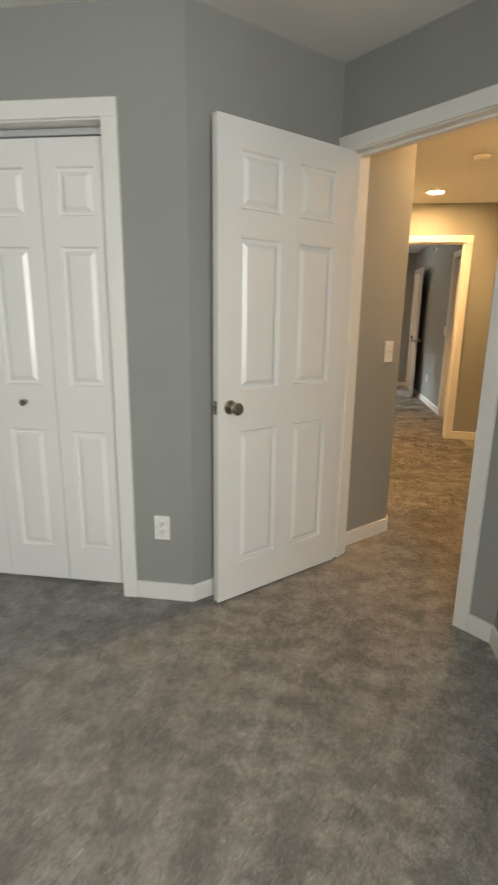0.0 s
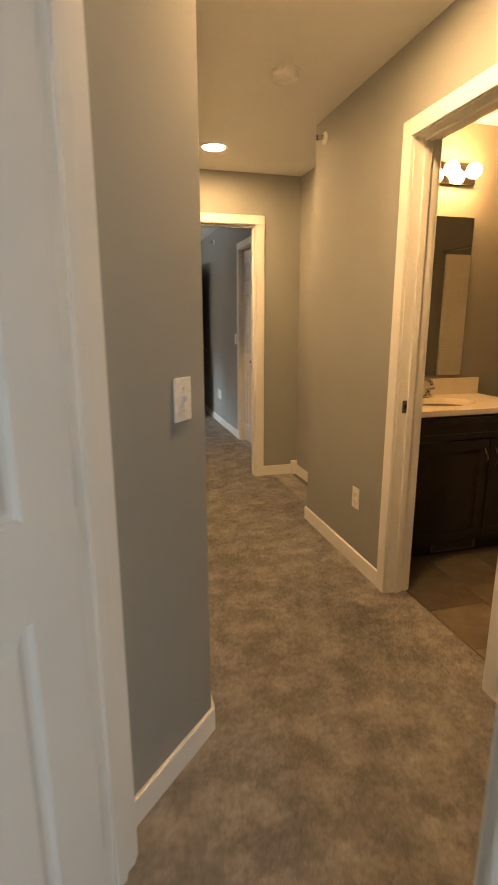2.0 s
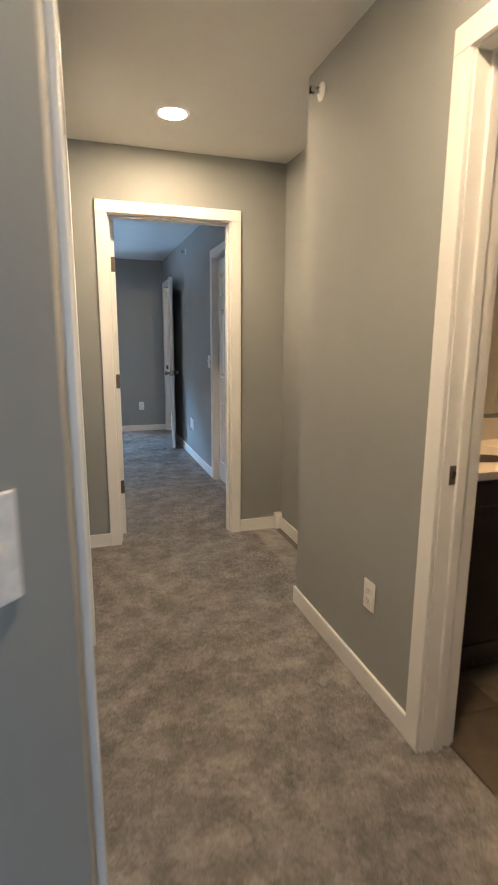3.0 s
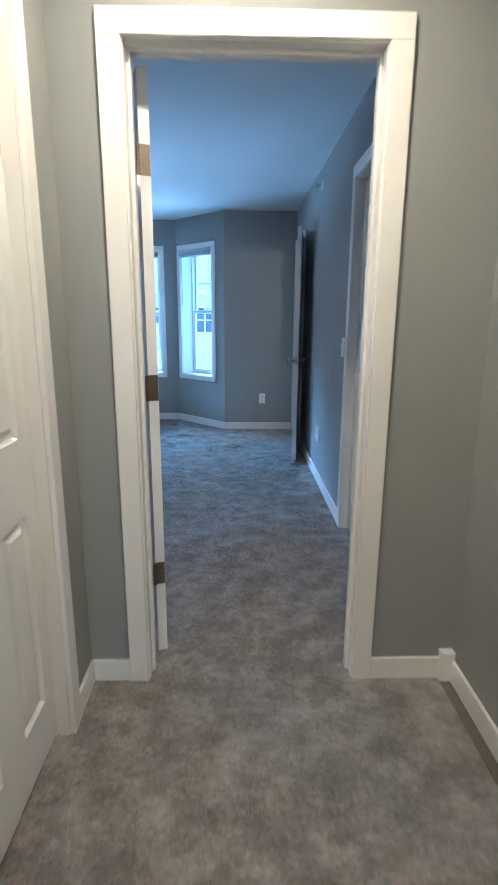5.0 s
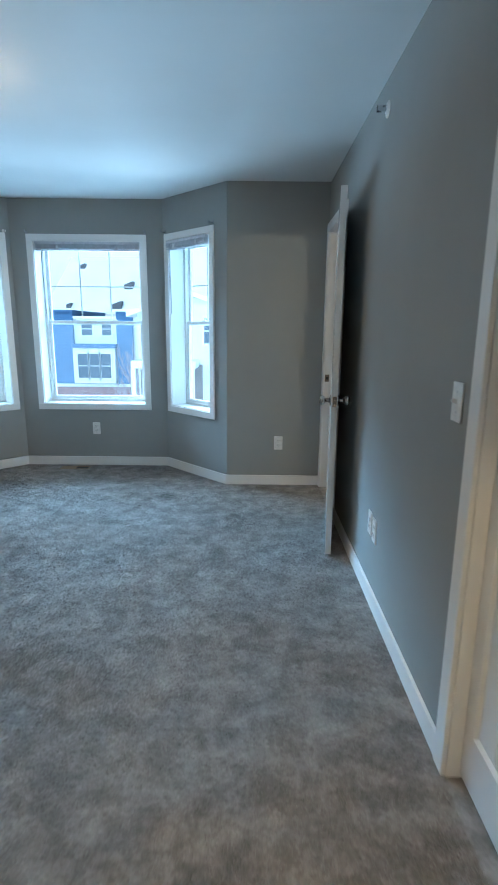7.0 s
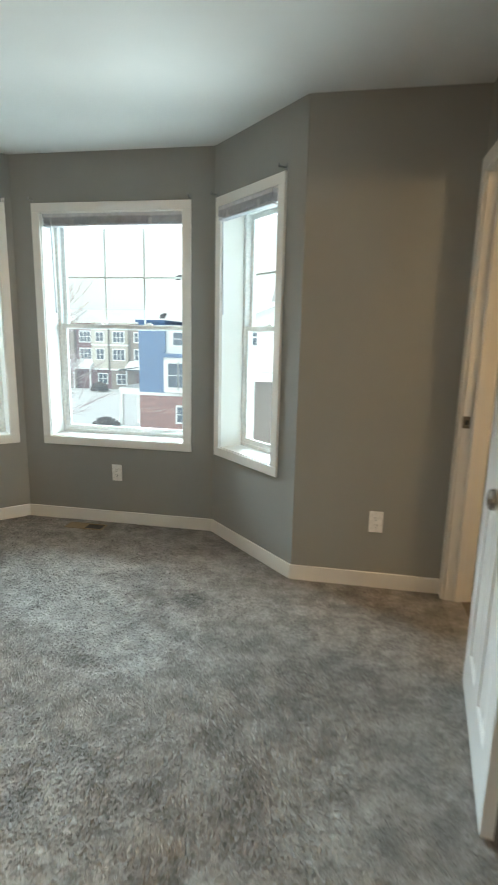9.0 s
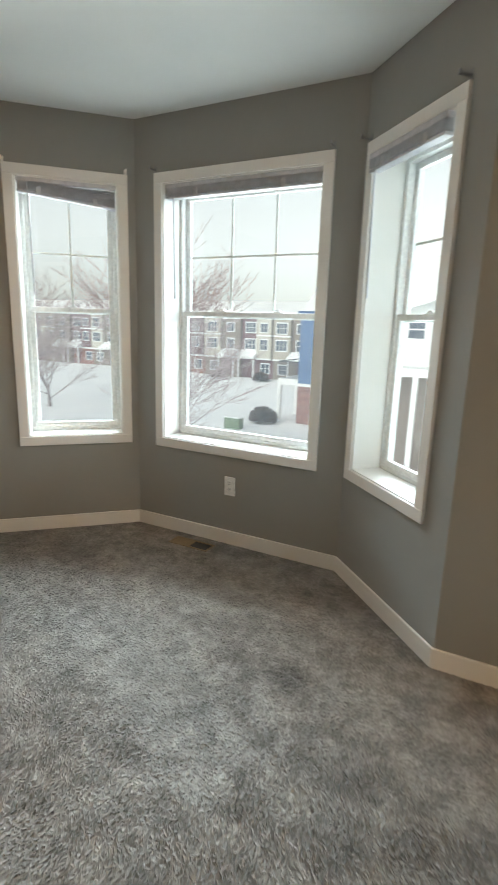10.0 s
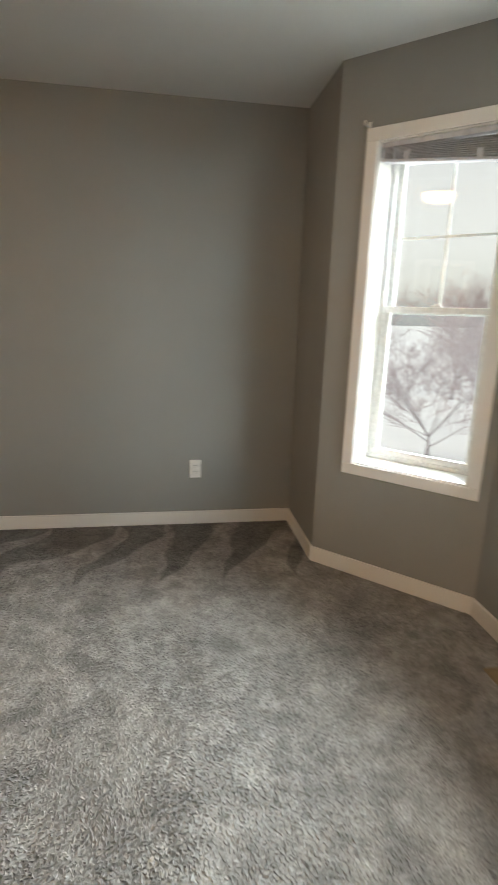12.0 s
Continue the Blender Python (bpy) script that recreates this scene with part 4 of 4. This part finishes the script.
def rowhouse(x0, x1, y, mat_low, mat_up, mat_bay, label, flip):
    t = thing("row_house", Matrix.Translation((0, y, 0)), label, "house", "far row houses")
    top = 4.2
    part("wall", boxes((x0 + 0.02, 0, GZ - 0.5, x1 - 0.02, 9, GZ + 3.0)), mat_low, t)
    part("upper_wall", boxes((x0 + 0.02, -0.15, GZ + 3.0, x1 - 0.02, 9, top - 1.2)), mat_up, t)
    part("eave", boxes((x0, -0.5, top - 1.2, x1, 9, top - 0.95)), TRIMO, t)
    bm = bmesh.new()
    a = [bm.verts.new(p) for p in ((x0, -0.55, top - 0.95), (x1, -0.55, top - 0.95), (x1, 4.2, top + 1.0), (x0, 4.2, top + 1.0), (x1, 9, top - 0.95), (x0, 9, top - 0.95))]
    bm.faces.new((a[0], a[1], a[2], a[3]))
    bm.faces.new((a[3], a[2], a[4], a[5]))
    bm.faces.new((a[0], a[3], a[5]))
    bm.faces.new((a[1], a[4], a[2]))
    bm.faces.new((a[0], a[5], a[4], a[1]))
    part("roof", bm, SNOW, t, "snow-covered pitched roof")
    w = x1 - x0
    xm = x0 + w * 0.5
    side = (xm, x1 - 0.3) if flip else (x0 + 0.3, xm)
    b_ = part("bay", boxes((side[0], -0.75, GZ + 3.0, side[1], -0.15, top - 1.2)), mat_bay, t)
    for tz in (-0.35, GZ + 3.0):
        part("bay_trim", boxes((side[0] - 0.05, -0.8, tz, side[1] + 0.05, -0.75, tz + 0.25)), TRIMO, b_)
    c1, c2 = x0 + w * 0.27, x0 + w * 0.73
    for cx, hw, z0, z1 in ((c1, 0.85, 0.2, 1.7), (c2, 0.6, 0.3, 1.6), (c1, 0.9, -2.4, -0.9), (c2, 0.6, -2.4, -0.9)):
        on_bay = side[0] < cx < side[1]
        far_window(t, cx - hw, cx + hw, z0, z1, -0.75 if on_bay else -0.15, 3 if hw > 0.8 else 2)
    pc = c1 if flip else c2
    porch(t, pc - 1.5, pc + 1.5, 0, GZ + 3.1)
    oc = c2 if flip else c1
    far_window(t, oc - 0.7, oc + 0.7, GZ + 0.9, GZ + 2.3, 0.0, 2)
    return t


CREAM = siding("cream_siding", (0.50, 0.46, 0.40))
pal = [(TAUPE, TAUPE, CREAM, "taupe and cream"), (MAROON, MAROON, CREAM, "maroon and cream"), (TAUPE, TAUPE, TANW, "taupe and tan"), (BRICKW, MAROON, MAROON, "maroon and brick")]
x = -96.0
i = 0
while x < -20:
    w = 5.8 + 0.5 * (i % 3)
    lo, hi, bay_m, nm = pal[i % 4]
    rowhouse(x, x + w, 83.0 + 0.5 * (i % 2), lo, hi, bay_m, f"three-storey {nm} row house with snowy roof", i % 2)
    x += w
    i += 1

# blue and white house with brick base
bh = thing("blue_house", Matrix.Translation((-0.35, 50.6, 0)), "blue and white house on red brick base with balcony", "house")
part("brick_base", boxes((-15.4, 0, GZ - 0.5, -4.5, 10, -3.75)), BRICKW, bh)
part("band", boxes((-15.5, -0.12, -3.75, -4.5, 10, -3.5)), TRIMO, bh)
part("corner_tower", boxes((-15.4, 0, -3.5, -13.05, 10, 2.4)), BLUE, bh)
part("white_wall", boxes((-13.05, 0.25, -3.5, -9.4, 10, 1.9)), WHITE, bh)
part("middle_tower", boxes((-9.4, -0.1, -3.5, -8.05, 10, 2.5)), BLUE, bh)
part("east_wall", boxes((-8.05, 0.2, -3.5, -4.5, 10, 2.6)), WHITE, bh)
part("roof_cap", boxes((-15.6, -0.2, 2.4, -13.0, 10, 2.6)), BLUE, bh)
part("roof", boxes((-13.05, 0.1, 1.9, -9.35, 10, 2.1), (-9.5, -0.3, 2.5, -7.95, 10, 2.7), (-8.0, 0.1, 2.6, -4.5, 10, 2.8)), SNOW, bh)
# pitched snowy roof behind the parapets, with dark hooded vents
bm = bmesh.new()
ridge = [bm.verts.new((xx, yy, zz)) for xx in (-15.5, -4.5) for yy, zz in ((0.4, 2.62), (8.0, 7.7), (11.0, 5.6))]
for f in ((0, 3, 4, 1), (1, 4, 5, 2), (0, 1, 2), (3, 5, 4), (0, 2, 5, 3)):
    bm.faces.new([ridge[q] for q in f])
part("pitched_roof", bm, SNOW, bh, "snow-covered pitched roof")
for vx, vy, k in ((-13.5, 0.9, 0.5), (-9.45, 0.8, 1.0), (-13.9, 6.5, 0.6), (-9.0, 3.5, 1.0)):
    vz = 2.62 + (vy - 0.4) * 0.668
    bm = boxes((vx - 0.4 * k, vy - 0.3, vz - 0.2, vx + 0.4 * k, vy + 0.5, vz + 0.5 * k))
    for v in bm.verts:
        if v.co.z > vz and v.co.x < vx:
            v.co.z -= 0.3 * k
    part("roof_vent", bm, SHINGLE, bh, "dark hooded roof vent")
bay = part("box_bay", boxes((-13.0, -0.55, -3.4, -9.5, 0.25, -0.45)), TRIMO, bh)
part("bay_cap", boxes((-13.2, -0.75, -0.45, -9.35, 0.25, -0.15)), BLUE, bh, "blue bay roof edge")
far_window(bh, -12.6, -11.75, -2.95, -0.95, -0.55, 1)
far_window(bh, -11.65, -10.8, -2.95, -0.95, -0.55, 1)
far_window(bh, -10.7, -9.85, -2.95, -0.95, -0.55, 1)
far_window(bh, -12.4, -11.5, 0.55, 1.6, 0.25, 1)
far_window(bh, -10.7, -9.9, 0.55, 1.6, 0.25, 1)
far_window(bh, -12.0, -10.8, -6.0, -4.7, 0.0, 2)
bal = part("balcony", boxes((-17.4, 0.2, -3.75, -15.45, 4.5, -3.2)), TRIMO, bh, "white balcony deck")
for px, py in ((-17.25, 0.35), (-17.25, 4.3)):
    part("porch_post", boxes((px - 0.16, py - 0.16, GZ - 0.3, px + 0.16, py + 0.16, -3.75)), TRIMO, bal)
part("top_rail", boxes((-17.4, 0.2, -1.75, -15.45, 0.28, -1.66), (-17.4, 0.28, -1.75, -17.32, 4.5, -1.66)), RAIL, bal)
for i in range(13):
    part("baluster", boxes((-17.38 + i * 0.15, 0.22, -3.2, -17.34 + i * 0.15, 0.26, -1.75)), RAIL, bal)

# white gabled house
wh = thing("white_house", Matrix.Translation((0, 36.6, 0)), "white gabled house with porch and snowy roof", "house")
part("wall", boxes((-5.0, 0, GZ - 0.5, 6.0, 12, 2.2)), WHITE, wh)
bm = bmesh.new()
for y in (0.0, 12.0):
    for p in ((-5.0, y, 2.2), (1.0, y, 2.2), (-2.0, y, 3.0)):
        bm.verts.new(p)
bm.verts.ensure_lookup_table()
v = bm.verts
for f in ((0, 1, 2), (3, 5, 4), (0, 2, 5, 3), (2, 1, 4, 5), (0, 3, 4, 1)):
    bm.faces.new([v[q] for q in f])
part("gable", bm, WHITE, wh)
bm = bmesh.new()
for xa, za, xb, zb in ((-5.5, 1.85, -2.0, 3.05), (-2.0, 3.05, 1.5, 1.85)):
    lo = [bm.verts.new(p) for p in ((xa, -0.5, za), (xb, -0.5, zb), (xb, 12.4, zb), (xa, 12.4, za))]
    hi = [bm.verts.new(q.co + Vector((0, 0, 0.25))) for q in lo]
    bm.faces.new(list(reversed(lo)))
    bm.faces.new(hi)
    for q in range(4):
        bm.faces.new((lo[q], lo[(q + 1) % 4], hi[(q + 1) % 4], hi[q]))
part("roof", bm, SNOW, wh, "snow-covered gable roof")
part("low_roof", boxes((0.9, -0.4, 2.2, 6.3, 12.4, 2.5)), SNOW, wh)
far_window(wh, -4.0, -3.2, 0.9, 1.8, 0.0, 1)
far_window(wh, -1.2, 0.2, 0.4, 1.8, 0.0, 2)
far_window(wh, 2.5, 4.0, 0.2, 1.7, 0.0, 2)
far_window(wh, -1.2, 0.4, -5.6, -3.9, 0.0, 2)
part("entry_recess", boxes((-4.9, -0.05, GZ, -1.3, 0.0, -0.8)), TAUPE, wh, "taupe entry wall")
part("front_door", boxes((-4.1, -0.12, GZ + 0.5, -3.2, -0.05, GZ + 2.6)), TAUPE, wh)
for k in range(3):
    part("step", boxes((-4.6, -2.5 - 0.3 * k, GZ - 0.3, -2.6, -2.2 - 0.3 * k, GZ + 0.5 - 0.16 * k)), TRIMO, wh)
part("porch_floor", boxes((-5.0, -2.2, GZ - 0.3, -1.5, -0.13, GZ + 0.48)), TRIMO, wh)
part("porch_beam", boxes((-5.0, -2.0, -0.9, -1.5, 0, -0.5)), TRIMO, wh)
for px in (-4.9, -3.1, -1.7):
    part("porch_post", boxes((px - 0.12, -1.95, GZ + 0.48, px + 0.12, -1.71, -0.9)), TRIMO, wh)


def tree(x, y, height, spread, seed, label, forks=5):
    """A bare deciduous tree: tapered limbs, and a crown of fine twigs."""
    rnd = random.Random(seed)
    t = thing("bare_tree", Matrix.Translation((x, y, GZ - 0.1)), label, "tree", "bare trees")
    limbs, twigs = bmesh.new(), bmesh.new()

    def grow(p, d, length, r, level):
        steps = 4 if level < 2 else 3
        for step_ in range(steps):
            q = p + d * (length / steps)
            tube(limbs if level < 3 else twigs, p, q, max(r, 0.013), max(r * 0.86, 0.010), 6 if level < 2 else 3, False)
            p, r = q, r * 0.86
            d = (d + Vector((rnd.uniform(-1, 1), rnd.uniform(-1, 1), rnd.uniform(-0.25, 0.75))) * 0.12).normalized()
            if level == 0 and step_ >= 1 and forks > 4:
                a = rnd.uniform(0, 6.283)
                grow(p, Vector((math.cos(a), math.sin(a), rnd.uniform(0.35, 0.7))).normalized(), height * 0.24, r * 0.42, 2)
            if level >= 1 and rnd.random() < 0.85 and level < forks:
                side = (d + Vector((rnd.uniform(-1, 1), rnd.uniform(-1, 1), rnd.uniform(-0.35, 0.5))) * 0.9).normalized()
                grow(p, side, length * 0.55, r * 0.5, level + 1)
        if level >= forks:
            return
        n = 6 if level == 0 else 2
        turn = rnd.uniform(0, 6.28)
        for i in range(n):
            a = turn + i * 6.283 / n + rnd.uniform(-0.4, 0.4)
            out = Vector((math.cos(a), math.sin(a), 0)) * spread * rnd.uniform(0.35, 1.0)
            grow(p, (d + out).normalized(), height * 0.30 * rnd.uniform(0.8, 1.2) if level == 0 else length * rnd.uniform(0.6, 0.8), r * (0.6 if level == 0 else 0.7), level + 1)

    grow(Vector((0, 0, 0)), Vector((rnd.uniform(-0.05, 0.05), 0, 1)), height * 0.13, height * 0.015, 0)
    part("trunk", limbs, BARK, t)
    part("crown", twigs, TWIG, t, "fine bare twigs")
    return t


tree(-17.5, 36.0, 13.0, 0.8, 3, "tall bare tree with spreading twigs in snow")
tree(-33.0, 33.0, 13.0, 0.95, 5, "bare tree with low spreading branches in snow")
tree(-39.0, 44.0, 13.0, 0.7, 8, "bare tree with spreading branches in snow")
tree(-27.5, 26.0, 10.0, 1.0, 13, "small bare tree with low branches in snow")
tree(-49.0, 40.0, 14.0, 0.7, 21, "bare tree with spreading branches in snow")
tree(-58.0, 32.0, 14.0, 0.7, 34, "tall bare tree in snow")
tree(-66.0, 55.0, 14.0, 0.7, 35, "tall bare tree in front of far houses")
tree(-7.4, 45.0, 8.0, 0.4, 55, "slender bare tree beside the white house", 4)


def hedge(x, y, r, seed):
    rnd = random.Random(seed)
    t = thing("round_hedge", Matrix.Translation((x, y, GZ)), "round brown leafless hedge in snow", "shrub", "hedges")
    bm = bmesh.new()
    for _ in range(700):
        a, b = rnd.uniform(0, 6.283), math.acos(rnd.uniform(-0.2, 1))
        d = Vector((math.cos(a) * math.sin(b), math.sin(a) * math.sin(b), math.cos(b)))
        e = d * r * rnd.uniform(0.85, 1.08)
        tube(bm, d * r * 0.3 + Vector((0, 0, r * 0.3)), Vector((e.x, e.y, max(0.05, e.z * 0.85 + r * 0.3))), 0.05, 0.035, 3, False)
    part("crown", bm, HEDGE, t)


hedge(-18.1, 48.8, 1.25, 1)
hedge(-33.5, 79.0, 1.3, 2)
hedge(-41.0, 79.0, 1.2, 4)
ub = thing("utility_box", Matrix.Translation((-19.0, 45.2, GZ)), "green metal utility box in snow", "utility box")
part("body", boxes((-0.7, -0.4, 0, 0.7, 0.4, 0.9), bevel=0.04), plain("utility_green", (0.10, 0.16, 0.09), 0.6), ub)
part("lid", boxes((-0.74, -0.44, 0.9, 0.74, 0.44, 1.0), bevel=0.03), SNOW, ub, "snow on the lid")

# ---- pieces, last: bathroom tiles ----
tiles = thing("tile_floor", Matrix.Translation((0, 0, 0)), "brown slate-look bathroom floor tiles", "tile floor", "", "structure")
tdata = finish(boxes((0.002, 0.002, -0.006, 0.298, 0.298, 0.002), bevel=0.0015), "tile", TILE)
for ix in range(9):
    for iy in range(8):
        o = new("tile", tdata)
        o.parent = tiles
        o.matrix_basis = Matrix.Translation((1.997 + ix * 0.3, 3.0 + iy * 0.3 - 0.15 * (ix % 2), 0))


# carpet pile: short leaning tufts over the walked floor
def pile(name, x0, y0, x1, y1, step, keep, seed):
    rng = np.random.RandomState(seed)
    gx, gy = np.meshgrid(np.arange(x0, x1, step), np.arange(y0, y1, step))
    px = (gx + rng.uniform(-0.5, 0.5, gx.shape) * step).ravel()
    py = (gy + rng.uniform(-0.5, 0.5, gy.shape) * step).ravel()
    ok = keep(px, py)
    px, py = px[ok], py[ok]
    n = len(px)
    # the nap leans one way in broad swirling patches
    swirl = np.zeros(n)
    rise = np.zeros(n)
    for i in range(9):
        f = 2.2 * 1.55 ** i
        a, p = rng.uniform(0, 6.283), rng.uniform(0, 6.283)
        w = np.sin((px * np.cos(a) + py * np.sin(a)) * f + p + 1.2 * np.sin((px * np.sin(a) - py * np.cos(a)) * f * 0.7))
        swirl += w * 1.2 / (1 + 0.35 * i)
        rise += w / (1 + 0.4 * i)
    lean = 0.005 + 0.007 * rng.uniform(0, 1, n)
    turn = swirl + rng.normal(0, 0.8, n)
    h = 0.0048 + 0.0014 * np.tanh(rise * 0.7) + rng.uniform(-0.0014, 0.0014, n)
    r = step * 0.85 * rng.uniform(0.7, 1.15, n)
    spin = rng.uniform(0, 6.283, n)
    verts = np.zeros((n, 4, 3))
    for k in range(3):
        verts[:, k, 0] = px + r * np.cos(spin + k * 2.0944)
        verts[:, k, 1] = py + r * np.sin(spin + k * 2.0944)
        verts[:, k, 2] = 0.0005
    verts[:, 3, 0] = px + lean * np.cos(turn)
    verts[:, 3, 1] = py + lean * np.sin(turn)
    verts[:, 3, 2] = h
    base = np.arange(n)[:, None] * 4
    tri = np.concatenate([base + np.array(t) for t in ((0, 1, 3), (1, 2, 3), (2, 0, 3))], 1).reshape(-1)
    data = bpy.data.meshes.new(name)
    data.vertices.add(n * 4)
    data.vertices.foreach_set("co", verts.ravel())
    data.loops.add(n * 9)
    data.loops.foreach_set("vertex_index", tri.astype(np.int32))
    data.polygons.add(n * 3)
    data.polygons.foreach_set("loop_start", np.arange(0, n * 9, 3, dtype=np.int32))
    data.update(calc_edges=True)
    data.polygons.foreach_set("use_smooth", np.zeros(n * 3, dtype=bool))
    data.materials.append(PILE)
    return tagged(new(name, data), "short grey-brown carpet tufts covering the floor", "carpet pile", "", "stuff")


def in_bay(x, y):
    return (y < BAY_Y0) | ((np.abs(x - BAY_X) < BAY_H + (BAY_Y1 - y) - 0.014) & (y < BAY_Y1 - 0.012))


def clear_of_register(x, y):
    return ~((np.abs(x + 0.205) < 0.138) & (np.abs(y - 11.32) < 0.053))


pile("carpet_pile", -1.86, YB + 0.03, XE - 0.012, BAY_Y1, 0.0088, lambda x, y: in_bay(x, y) & clear_of_register(x, y) & ((y > YB + T) | ((x > 1.09) & (x < 1.82))), 1)
pile("carpet_pile", XL - 0.05, 3.2, 1.99, YB + 0.03, 0.0092, lambda x, y: (x < XR - 0.01) | ((y > 3.7) & (y < 4.4)) | (y > YC + 0.01), 2)
pile("carpet_pile", -1.7, 0.6, XR, 3.2, 0.0105, lambda x, y: ((x < 1.17) | (x + y > 3.85)) & (y < YA + 0.06 + np.maximum(0, x + 0.12)), 3)
